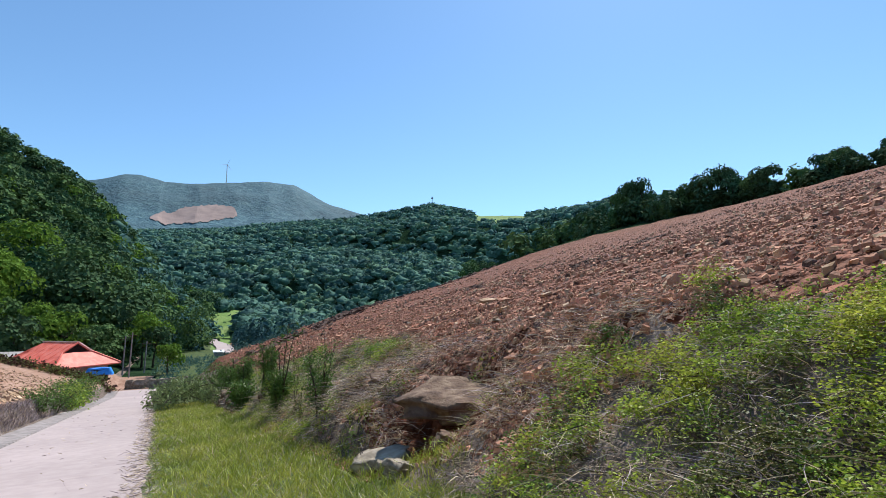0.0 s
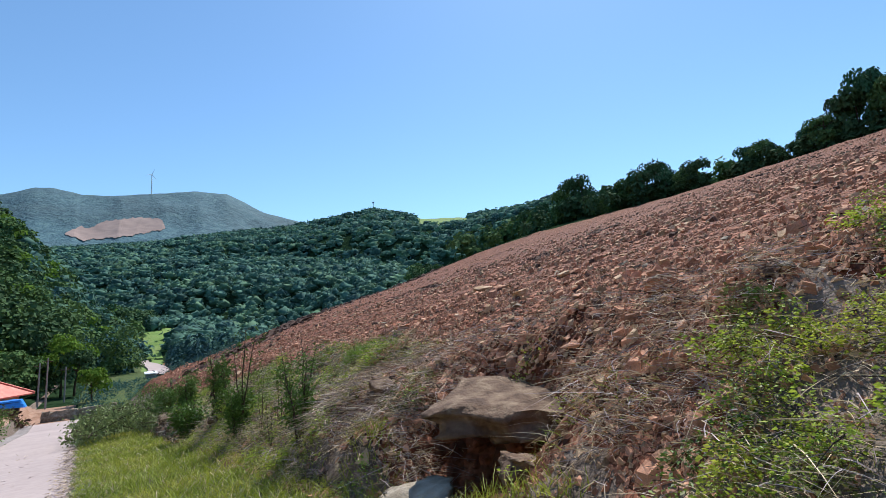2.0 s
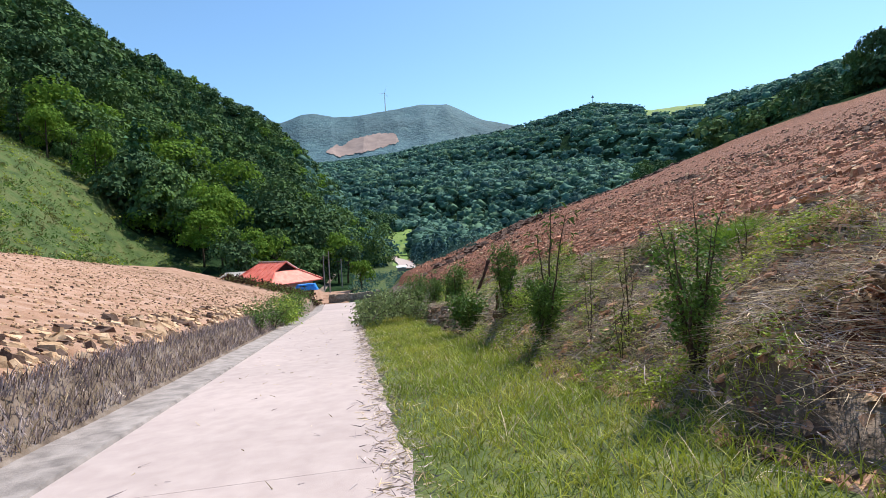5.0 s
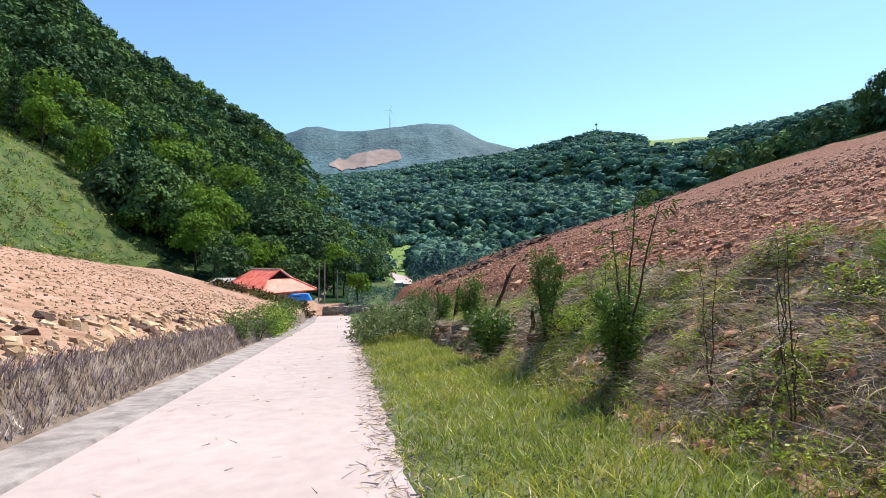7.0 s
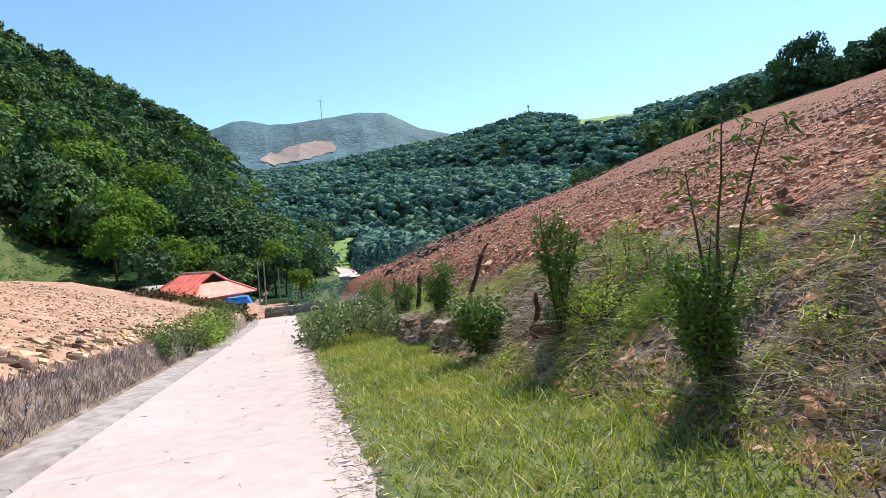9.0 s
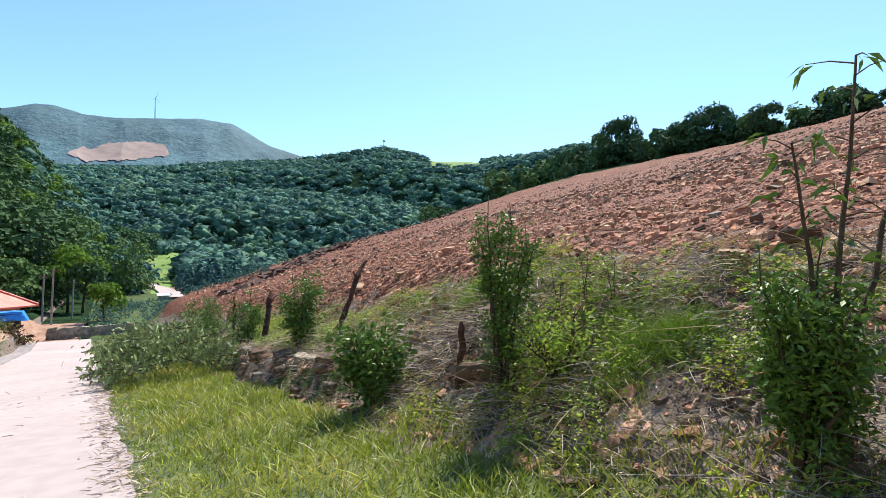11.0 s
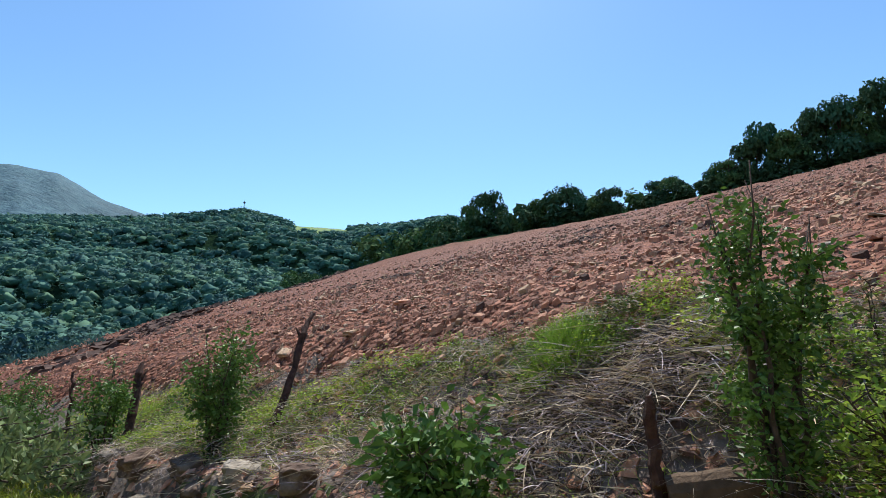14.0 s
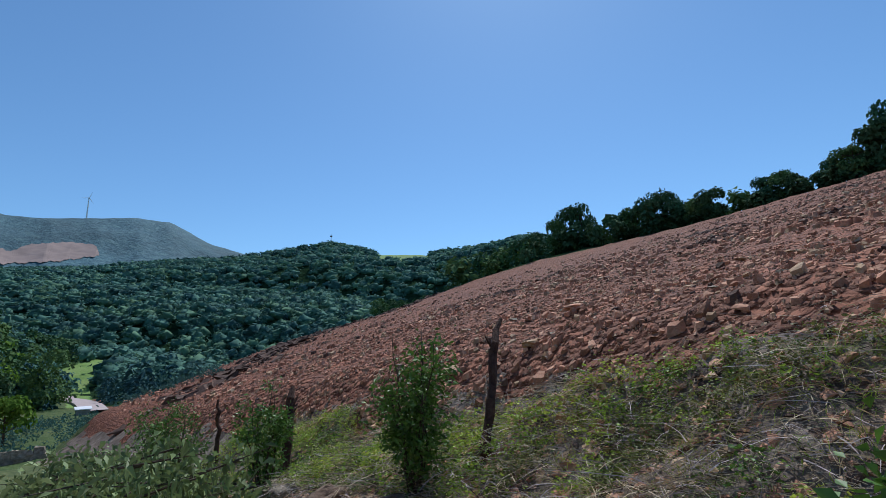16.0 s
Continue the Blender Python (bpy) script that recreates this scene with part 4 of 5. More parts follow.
def shrub(name, x, y, high, wide, seed, leaf, label, stems=7, leaves=900, size=0.07, category="shrub", spread=0.35, bare_top=0.0, twigs=10, clump=0.09, group="", thick=1.0):
    """Upright stems with side twigs and leaves set along them."""
    rng = np.random.default_rng(seed)
    z = float(ground_z(x, y)) - 0.03
    root = tagged(new(name), label, category, group)
    root.location = (x, y, z)
    sets, lp, ld = [], [], []
    per = leaves // stems
    for s in range(stems):
        a = s * 2.4 + rng.uniform(-0.4, 0.4)
        h = high * (1.0 if s == 0 else rng.uniform(0.55, 1.0))
        out = wide * 0.5 * (0.15 if s == 0 else rng.uniform(0.3, 1))
        b = np.array([math.cos(a) * wide * 0.08, math.sin(a) * wide * 0.08, 0])
        ks = np.linspace(0, 1, 8)
        pts = np.stack([b[0] + math.cos(a) * out * ks ** 1.4, b[1] + math.sin(a) * out * ks ** 1.4, h * ks], -1) + rng.normal(size=(8, 3)) * 0.012 * high
        pts[0, 2] = 0
        sets.append(tube(pts, np.linspace(0.014 + 0.004 * high, 0.003, 8) * thick, 5))
        for w in range(twigs):
            k = rng.uniform(0.15, 1 - 0.1)
            i = k * 7
            p = pts[int(i)] + (pts[min(7, int(i) + 1)] - pts[int(i)]) * (i % 1)
            b2 = rng.uniform(0, 6.28)
            e = p + np.array([math.cos(b2), math.sin(b2), rng.uniform(0.2, 0.9)]) * wide * rng.uniform(0.15, 0.32)
            sets.append(tube([p, (p + e) / 2 + [0, 0, 0.01], e], [0.006, 0.004, 0.002], 4))
            q = rng.uniform(0.2, 1, per // twigs)[:, None]
            if k < 1 - bare_top:
                lp.append(p + (e - p) * q + rng.normal(size=(len(q), 3)) * clump * wide)
                ld.append(np.tile(unit(e - p), (len(q), 1)) + rng.normal(size=(len(q), 3)) * 0.7)
    part("stem", joined(sets), BARK, root, shade=True)
    lp, ld = np.concatenate(lp), np.concatenate(ld)
    lp[:, 2] = np.maximum(lp[:, 2], 0.03)
    part("foliage", leaf_set(lp, ld, size * rng.uniform(0.6, 1.35, len(lp)), rng, 0.5, 0.25), leaf, root)
    return root


shrub("shrub", 2.6, 10.05, 1.75, 0.6, 501, LEAF_SHRUB, "bushy green shrub with slender upright stems on the bank's foot", leaves=2600, size=0.052)
shrub("shrub", 2.48, 13.8, 1.35, 0.6, 502, LEAF_SHRUB, "low bushy shrub at the foot of a sapling", leaves=7000, stems=9, size=0.05)


def tall_sapling(x, y, stems, seed, label):
    """Bare slender stems topped with whorls of long drooping leaves."""
    rng = np.random.default_rng(seed)
    root = tagged(new("sapling"), label, "sapling")
    root.location = (x, y, float(ground_z(x, y)) - 0.03)
    lp, ld = [], []
    for dx, dy, h in stems:
        ks = np.linspace(0, 1, 9)
        pts = np.stack([dx * ks ** 1.2, dy * ks ** 1.2, h * ks], -1) + rng.normal(size=(9, 3)) * 0.008
        twigs = [tube(pts, np.linspace(0.022, 0.006, 9), 6)]
        for w in range(13):
            k = 1 - 0.55 * (w / 13) ** 1.3
            i = min(7.99, k * 8)
            p = pts[int(i)] + (pts[int(i) + 1] - pts[int(i)]) * (i % 1)
            a = w * 2.4 + rng.uniform(-0.4, 0.4)
            e = p + np.array([math.cos(a), math.sin(a), rng.uniform(0.1, 0.6)]) * rng.uniform(0.09, 0.24)
            twigs.append(tube([p, (p + e) / 2 + [0, 0, 0.015], e], [0.005, 0.004, 0.002], 4))
            m = 5 if w < 5 else 3
            lp.append(np.repeat(e[None], m, 0) + rng.normal(size=(m, 3)) * 0.02)
            ld.append(np.tile(unit(e - p), (m, 1)) + rng.normal(size=(m, 3)) * 0.6 - [0, 0, 0.3])
        part("stem", joined(twigs), BARK, root)
    lp, ld = np.concatenate(lp), np.concatenate(ld)
    part("foliage", leaf_set(lp, ld, rng.uniform(0.07, 0.125, len(lp)), rng, 0.25, 0.35), LEAF_SHRUB, root)


tall_sapling(2.53, 13.72, [(0.08, -0.12, 2.25), (-0.1, 0.12, 1.8), (0.2, -0.4, 2.1)], 503, "tall young sapling with thin dark bare stems and drooping leaves")
shrub("sapling", 2.63, 16.47, 1.95, 0.55, 505, LEAF_SHRUB, "tall leafy sapling hung with broad green leaves", stems=7, leaves=4600, size=0.052, category="sapling")
shrub("shrub", 2.85, 15.9, 0.62, 0.9, 506, LEAF_HERB, "low spreading green bramble beside a sapling", leaves=1500, size=0.05, stems=10)
shrub("shrub", 2.15, 18.45, 1.15, 0.95, 507, LEAF_SHRUB, "broad leaved green plant growing at the bank's foot", leaves=2200, size=0.1)
shrub("shrub", 2.65, 22.8, 1.8, 0.9, 508, LEAF_SHRUB, "dense bushy shrub between two wooden stakes", leaves=3600, stems=9)
shrub("shrub", 2.4, 26.4, 2.05, 0.75, 509, LEAF_SHRUB, "slender dark green bush on the bank", leaves=3000)
shrub("shrub", 2.7, 35.0, 2.1, 1.4, 510, LEAF_SHRUB, "round leafy bush above a heap of cut branches", leaves=1700, size=0.1)
shrub("shrub", 2.2, 30.8, 2.0, 1.2, 511, LEAF_SHRUB, "leafy green bush on the bank above cut branches", leaves=2800)
shrub("shrub", -4.75, 33.0, 1.3, 2.4, 513, LEAF_HERB, "bright green bush overhanging the lane's far side", leaves=1900, size=0.12)
shrub("shrub", -5.0, 38.6, 1.7, 2.6, 514, LEAF_SHRUB, "dense green bush beside the lane near the house", leaves=1900, size=0.13)
shrub("shrub", -4.85, 36.0, 1.5, 2.3, 516, LEAF_SHRUB, "bright green bush spreading over the cut bank", leaves=1900, size=0.11)
shrub("shrub", -4.8, 26.8, 0.9, 1.7, 517, LEAF_SHRUB, "low green bush hanging over the cut bank", leaves=1200, size=0.09)
shrub("shrub", -4.8, 29.8, 1.1, 2.0, 515, LEAF_SHRUB, "low green bush on the cut bank", leaves=1300, size=0.1)


def grass_tuft(x, y, high, wide, seed, blades=1900):
    """A dense tuft of fine bright grass."""
    rng = np.random.default_rng(seed)
    px, py = rng.normal(size=blades) * wide * 0.25, rng.normal(size=blades) * wide * 0.25
    z0 = g0(x, y)
    base = np.stack([px, py, ground_z(px + x, py + y) - z0 - 0.02], -1)
    d = np.stack([px / wide * 1.2 + rng.normal(size=blades) * 0.25, py / wide * 1.2 + rng.normal(size=blades) * 0.25, np.ones(blades)], -1)
    v, f = ribbons(base, d, high * rng.uniform(0.45, 1.1, blades), rng.uniform(0.004, 0.009, blades), rng, 0.3)
    ob = new("grass_tuft", mesh_from("grass_tuft", v, f, [FERN]))
    ob.location = (x, y, z0)
    tagged(ob, "dense tuft of fine bright green grass on the bank", "grass tuft", "bright grass tufts on the bank")


def g0(x, y):
    return float(ground_z(x, y))


for x, y, h, w, k in ((3.95, 18.35, 0.42, 0.6, 521), (3.1, 15.3, 0.27, 0.6, 522), (3.45, 15.7, 0.25, 0.5, 523), (3.3, 15.0, 0.22, 0.45, 524), (4.5, 11.8, 0.4, 0.5, 525)):
    grass_tuft(x, y, h, w, k)
for i, (x, y, h) in enumerate(((3.6, 16.25, 0.75), (3.45, 16.5, 0.6), (3.75, 16.0, 0.55), (2.6, 12.3, 1.3), (2.75, 11.6, 1.4), (2.5, 11.3, 0.8), (3.0, 11.9, 0.9), (3.9, 10.9, 0.7))):
    shrub("dead_stalk", x, y, h, 0.2, 540 + i, LEAF_OLIVE, "thin brown dead weed stalk standing on the bank", stems=2, leaves=40, size=0.05, category="weed stalk", twigs=4, group="dead stalks on the bank", thick=0.45)


def cut_branches():
    """A low heap of cut leafy branches, wilting, thrown beside the lane."""
    rng = np.random.default_rng(15)
    root = tagged(new("branch_heap"), "heap of cut branches with wilting grey-green leaves beside the lane", "branch heap")
    root.location = (0.6, 27.5, float(ground_z(0.6, 27.5)))
    lp, ld, sets = [], [], []
    for i in range(110):
        x, y = rng.uniform(-1.35, 1.5), rng.uniform(-2.2, 4.5)
        h = 1.9 * max(0.15, 1 - (abs(x) / 1.75) ** 2) * rng.uniform(0.3, 1)
        a = rng.uniform(0, 6.28)
        zz = float(ground_z(0.6 + x, 27.5 + y)) - root.location.z
        c = np.array([x, y, h * 0.65 + zz])
        d = np.array([math.cos(a), math.sin(a), rng.uniform(-0.25, 0.45)]) * rng.uniform(0.35, 0.75)
        e0, e1 = c - d, c + d
        e0[2], e1[2] = max(e0[2], zz + 0.02), max(e1[2], zz + 0.05)
        sets.append(tube([e0, c, e1], [0.018, 0.012, 0.004], 5))
        q = rng.uniform(0, 1, 60)[:, None]
        lp.append(e0 + (e1 - e0) * q + rng.normal(size=(60, 3)) * 0.13)
        ld.append(rng.normal(size=(60, 3)) + [0, 0, -0.4])
    lp = np.concatenate(lp)
    lp[:, 2] = np.maximum(lp[:, 2], 0.02 + ground_z(lp[:, 0] + 0.6, lp[:, 1] + 27.5) - root.location.z)
    part("branch", joined(sets), BARK, root)
    part("foliage", leaf_set(lp, np.concatenate(ld), 0.14 * rng.uniform(0.6, 1.4, len(lp)), rng, 0.45, 0.3), LEAF_GREY, root)


cut_branches()

# ---- stones ----
def stone_template(seed, flat=0.42, jag=0.21):
    """An angular broken block about 1 across, of twelve faces."""
    rng = np.random.default_rng(seed)
    v = np.array([(x, y, z) for z in (-0.5, 0.5) for y in (-0.5, 0.5) for x in (-0.5, 0.5)], float)
    v[4:, :2] *= rng.uniform(0.55, 0.9)
    v += rng.normal(size=v.shape) * jag
    f = np.array([(0, 2, 3), (0, 3, 1), (4, 5, 7), (4, 7, 6), (0, 1, 5), (0, 5, 4), (1, 3, 7), (1, 7, 5), (3, 2, 6), (3, 6, 7), (2, 0, 4), (2, 4, 6)])
    return v * [1, rng.uniform(0.6, 0.95), flat * rng.uniform(0.6, 1.1)], f


PEBBLES = []
for i in range(12):
    v, f = stone_template(600 + i)
    PEBBLES.append((v, f))


def small_stone(seed):
    """A coarse chip sunk in the soil: four slanting faces round a low peak."""
    rng = np.random.default_rng(seed)
    v = np.array([(0.55, 0.1, -0.3), (0, 0.5, -0.3), (-0.5, 0, -0.3), (0.05, -0.5, -0.3), (0, 0, 0.32)], float)
    v += rng.normal(size=v.shape) * [0.13, 0.13, 0.06]
    v[4, :2] += rng.normal(size=2) * 0.16
    return v, np.array([(0, 1, 4), (1, 2, 4), (2, 3, 4), (3, 0, 4)])


CHIPS = [small_stone(650 + i) for i in range(10)]


def slab_stone(seed):
    """A flat-topped broken slab half sunk in the soil: a slanting rim and a lid."""
    rng = np.random.default_rng(seed)
    a = np.arange(5) * 1.257 + rng.uniform(-0.35, 0.35, 5)
    r = rng.uniform(0.4, 0.62, 5)
    low = np.stack([np.cos(a) * r, np.sin(a) * r * 0.8, np.full(5, -0.3)], -1)
    top = low * rng.uniform(0.7, 0.92) + [0, 0, 0]
    top[:, 2] = rng.uniform(0.1, 0.24) + rng.normal(size=5) * 0.06
    f = [(i, (i + 1) % 5, 5 + (i + 1) % 5) for i in range(5)] + [(i, 5 + (i + 1) % 5, 5 + i) for i in range(5)] + [(5, 6, 7), (5, 7, 8), (5, 8, 9)]
    return np.concatenate([low, top]), np.array(f)


SLABS = [slab_stone(680 + i) for i in range(12)]


def lay(templates, x, y, size, rng, sink=0.15, mi=None):
    """Stones lying on the ground in random turns, joined."""
    keep = ~in_hollow(x, y)
    x, y, size = x[keep], y[keep], size[keep]
    mi = mi if mi is None else mi[keep]
    n = len(x)
    z = ground_z(x, y)
    # they lie along the slope
    gx = np.clip((ground_z(x + 0.5, y) - ground_z(x - 0.5, y)), -0.45, 0.45)
    gy = np.clip((ground_z(x, y + 0.5) - ground_z(x, y - 0.5)), -0.45, 0.45)
    ang = rng.uniform(0, 6.28, n); tilt = rng.normal(size=n) * 0.22
    which = rng.integers(0, len(templates), n)
    out = []
    for k, (v, f) in enumerate(templates):
        i = np.where(which == k)[0]
        if not len(i):
            continue
        w = np.repeat(v[None], len(i), 0) * size[i][:, None, None]
        ct, st = np.cos(tilt[i])[:, None], np.sin(tilt[i])[:, None]
        wx, wz = w[..., 0] * ct - w[..., 2] * st, w[..., 0] * st + w[..., 2] * ct
        ca, sa = np.cos(ang[i])[:, None], np.sin(ang[i])[:, None]
        dx, dy = wx * ca - w[..., 1] * sa, wx * sa + w[..., 1] * ca
        w = np.stack([dx + x[i][:, None], dy + y[i][:, None], wz + gx[i][:, None] * dx + gy[i][:, None] * dy + (z[i] + size[i] * (0.2 - sink))[:, None]], -1)
        ff = (np.arange(len(i))[:, None, None] * len(v) + f[None]).reshape(-1, 3)
        m = np.zeros(len(ff), int) if mi is None else np.repeat(mi[i], len(f))
        out.append((w.reshape(-1, 3), ff, m))
    vs, fs, ms, c = [], [], [], 0
    for a, b, m in out:
        vs.append(a); fs.append(b + c); ms.append(m); c += len(a)
    return np.concatenate(vs), np.concatenate(fs), np.concatenate(ms)


def rubble():
    """Broken stones strewn thickly over the tilled field."""
    rng = np.random.default_rng(21)
    stone_mats = [STONE_RED, STONE_TAN, STONE_DARK]
    # the near strip in full shape
    n = 42000
    u = 2.9 + 13.5 * rng.uniform(0, 1, n) ** 1.3
    y = rng.uniform(-3, 40, n)
    x = u + edge_x(y)
    low = np.where(y < 3.7, 4.9, np.where(y < 9, 2.95, 4.5))
    thick = wobble(x, y, 1.1, 3) + 0.6 * wobble(x, y, 3.1)
    keep = (u > low + 0.6 * wobble(x, y, 0.6)) & (rng.uniform(0, 1, n) < 0.75 + 0.5 * thick)
    x, y = x[keep], y[keep]
    size = 0.03 + 0.15 * rng.uniform(0, 1, len(x)) ** 3.4 + 0.16 * (rng.uniform(0, 1, len(x)) < 0.008)
    mi = rng.choice(3, len(x), p=[0.76, 0.2, 0.04])
    part("stones", lay(SLABS, x, y, size, rng, sink=0.06, mi=mi), stone_mats, ground)["kind"] = "stuff"
    # fine chips between them
    n = 50000
    u = 2.8 + 9.5 * rng.uniform(0, 1, n) ** 1.4
    y = 1 + 29 * rng.uniform(0, 1, n)
    x = u + edge_x(y)
    low = np.where(y < 3.7, 4.7, np.where(y < 9, 2.8, 4.4))
    keep = u > low + 0.6 * wobble(x, y, 0.6)
    x, y = x[keep], y[keep]
    size = 0.025 + 0.05 * rng.uniform(0, 1, len(x)) ** 2
    part("stones", lay(CHIPS, x, y, size, rng, sink=0.1, mi=rng.choice(3, len(x), p=[0.75, 0.15, 0.1])), stone_mats, ground)["kind"] = "stuff"
    # the raw slope above the boulders, thick with broken red rock
    n = 15000
    y = rng.uniform(3.2, 10.5, n)
    x = edge_x(y) + 2.8 + 4.4 * rng.uniform(0, 1, n)
    part("stones", lay(CHIPS, x, y, 0.025 + 0.075 * rng.uniform(0, 1, n) ** 2.5, rng, sink=0.08, mi=rng.choice(3, n, p=[0.6, 0.36, 0.04])), stone_mats, ground)["kind"] = "stuff"
    # farther up the slope
    n = 64000
    r = 14 + 80 * rng.uniform(0, 1, n) ** 1.7
    a = np.radians(rng.uniform(6, 96, n))
    x, y = r * np.sin(a), 8 + r * np.cos(a)
    u = x - edge_x(y)
    bound = np.interp(u, [0, 4, 30, 80, 110, 300], [58, 62, 92, 110, 118, 160])
    thick = wobble(x, y, 2.5, 3) + wobble(x, y, 7, 2)
    keep = (u > 6) & (u < 104) & (y < bound - 1) & ((u > 17) | (y > 39)) & (rng.uniform(0, 1, n) < np.clip(0.95 - 0.009 * r + 0.35 * thick, 0.05, 1))
    x, y = x[keep], y[keep]
    size = (0.065 + 0.3 * rng.uniform(0, 1, len(x)) ** 4) * (1 + 0.005 * np.hypot(x, y))
    mi = rng.choice(3, len(x), p=[0.74, 0.22, 0.04])
    part("stones", lay(SLABS, x, y, size, rng, sink=0.06, mi=mi), stone_mats, ground)["kind"] = "stuff"
    # dark heaps and rows of pulled-up rock
    xs, ys, ss = [], [], []
    for x0, y0, x1, y1, w, k, s in ((23.2, 21.8, 24.4, 23.2, 0.8, 60, 0.35), (19.0, 12.7, 22.5, 17.5, 0.6, 80, 0.3), (26.6, 42.4, 31, 52, 1.0, 120, 0.4), (26, 27.5, 28.2, 29, 0.8, 60, 0.35), (41, 33, 44, 36, 1.2, 70, 0.5),
                                    (6.5, 48, 17, 66, 1.6, 260, 0.75), (17, 66, 30, 83, 2.0, 300, 0.9), (30, 83, 66, 99, 2.0, 300, 0.9), (70, 104, 96, 111, 1.5, 120, 0.6), (64, 30, 70, 24, 1.5, 60, 0.5), (36, 46, 40, 50, 1.0, 60, 0.4)):
        k2 = rng.uniform(0, 1, k)
        xs.append(x0 + (x1 - x0) * k2 + rng.normal(size=k) * w * 0.9); ys.append(y0 + (y1 - y0) * k2 + rng.normal(size=k) * w * 0.6)
        ss.append(s * (0.25 + 1.1 * rng.uniform(0, 1, k) ** 2))
    x, y, s = np.concatenate(xs), np.concatenate(ys), np.concatenate(ss)
    ob = new("rock_rows", mesh_from("rock_rows", *lay(PEBBLES, x, y, s, rng)[:2], [STONE_DARK]))
    tagged(ob, "rows and heaps of dark pulled-up rock on the stony field", "rocks", kind="stuff")
    # tan stones of the field beyond the lane
    n = 11000
    y = 2 + 50 * rng.uniform(0, 1, n) ** 1.1
    w = 0.5 + 16 * rng.uniform(0, 1, n) ** 1.6
    x = edge_x(y) - 3.95 - w
    size = 0.05 + 0.1 * rng.uniform(0, 1, n) ** 2 + np.where((w < 1.6) & (rng.uniform(0, 1, n) < 0.1), 0.2, 0)
    mi = np.where(rng.uniform(0, 1, n) < 0.14, 1, 0)
    part("stones", lay(SLABS, x, y, size, rng, sink=0.08, mi=mi), [STONE_TAN, STONE_DARK], ground)["kind"] = "stuff"
    n = 240
    y = 5 + 33 * rng.uniform(0, 1, n)
    x = edge_x(y) - 3.95 - rng.uniform(0.5, 1.9, n)
    part("stones", lay(PEBBLES, x, y, rng.uniform(0.12, 0.34, n), rng, mi=rng.choice(2, n, p=[0.7, 0.3])), [STONE_TAN, STONE_DARK], ground)["kind"] = "stuff"
    # broken dark earth and rock at the bank's foot
    n = 7000
    y = rng.uniform(6, 29, n)
    x = edge_x(y) + 2.35 + 2.5 * rng.uniform(0, 1, n) ** 1.3
    mi = rng.choice(3, n, p=[0.6, 0.12, 0.28])
    part("stones", lay(PEBBLES, x, y, 0.025 + 0.12 * rng.uniform(0, 1, n) ** 2.6, rng, mi=mi), stone_mats, ground)["kind"] = "stuff"
    # stones one can tell apart, nearest the walk
    shapes = []
    for i, (v, f) in enumerate(PEBBLES):
        shapes.append(mesh_from("stone", v, f, [STONE_RED_OB if i % 4 else STONE_GREY]))
    n = 290
    y = rng.uniform(1, 27, n)
    u = np.where(y < 3.7, 5.0, np.where(y < 9, 3.6, 4.7)) + rng.uniform(0, 4, n)
    for i in range(n):
        x = float(u[i] + edge_x(y[i]))
        if in_hollow(x, y[i]):
            continue
        s = rng.uniform(0.08, 0.17)
        ob = new("stone", shapes[i % len(shapes)])
        ob.parent = ground
        ob.matrix_basis = pose(x, y[i], float(ground_z(x, y[i])) + 0.1 * s, 0, -14, 0) @ pose(0, 0, 0, rng.uniform(-16, 16), rng.uniform(-16, 16), rng.uniform(0, 360)) @ Matrix.Scale(s, 4)


rubble()


def boulder(name, x, y, z, size, turn, seed, mat, label, rough=0.09):
    """A broken block of rock with worn edges."""
    rng = np.random.default_rng(seed)
    bm = bmesh.new()
    bmesh.ops.create_cube(bm, size=1.0)
    bmesh.ops.subdivide_edges(bm, edges=bm.edges[:], cuts=11, use_grid_fill=True)
    for v in bm.verts:
        p = v.co.copy()
        v.co = p * (1 - 0.16 * max(0, p.length - 0.5))
        n3 = Vector((noise.noise(p * 2.2 + Vector((seed, 0, 0))), noise.noise(p * 2.2 + Vector((0, seed, 7))), noise.noise(p * 2.2 + Vector((3, 0, seed)))))
        v.co += n3 * rough * 2.2 + Vector((noise.noise(p * 7), noise.noise(p * 7 + Vector((5, 0, 0))), noise.noise(p * 7 + Vector((0, 5, 0))))) * rough * 0.7 + Vector(rng.normal(size=3) * rough * 0.14)
        v.co = Vector((v.co.x * size[0], v.co.y * size[1], v.co.z * size[2]))
    me = bpy.data.meshes.new(name)
    bm.to_mesh(me); bm.free()
    me.polygons.foreach_set("use_smooth", [True] * len(me.polygons))
    me.materials.append(mat)
    ob = new(name, me)
    ob.matrix_world = pose(x, y, z, *turn)
    return tagged(ob, label, "boulder")


def g(x, y):
    return float(ground_z(x, y))


def road_level(y):
    return float(road_z(y))


boulder("boulder", 3.72, 6.5, road_level(6.5) + 0.95, (1.3, 1.15, 0.34), (9, 4, -50), 1, BANK_ROCK, "large flat earth-covered boulder overhanging a dark hollow in the bank", 0.085)
boulder("boulder", 3.15, 5.6, g(3.15, 5.6) - 0.03, (0.5, 0.45, 0.24), (10, 8, 60), 2, BANK_ROCK, "broken brown boulder lying at the foot of the bank")
boulder("boulder", 2.55, 6.5, g(2.55, 6.5) + 0.08, (0.66, 0.5, 0.26), (8, -8, -40), 3, STONE_GREY, "pale grey boulder resting in the verge grass")
boulder("boulder", 2.5, 5.75, g(2.5, 5.75) + 0.04, (0.36, 0.3, 0.2), (0, 15, 10), 4, STONE_GREY, "small rough boulder in the verge grass")
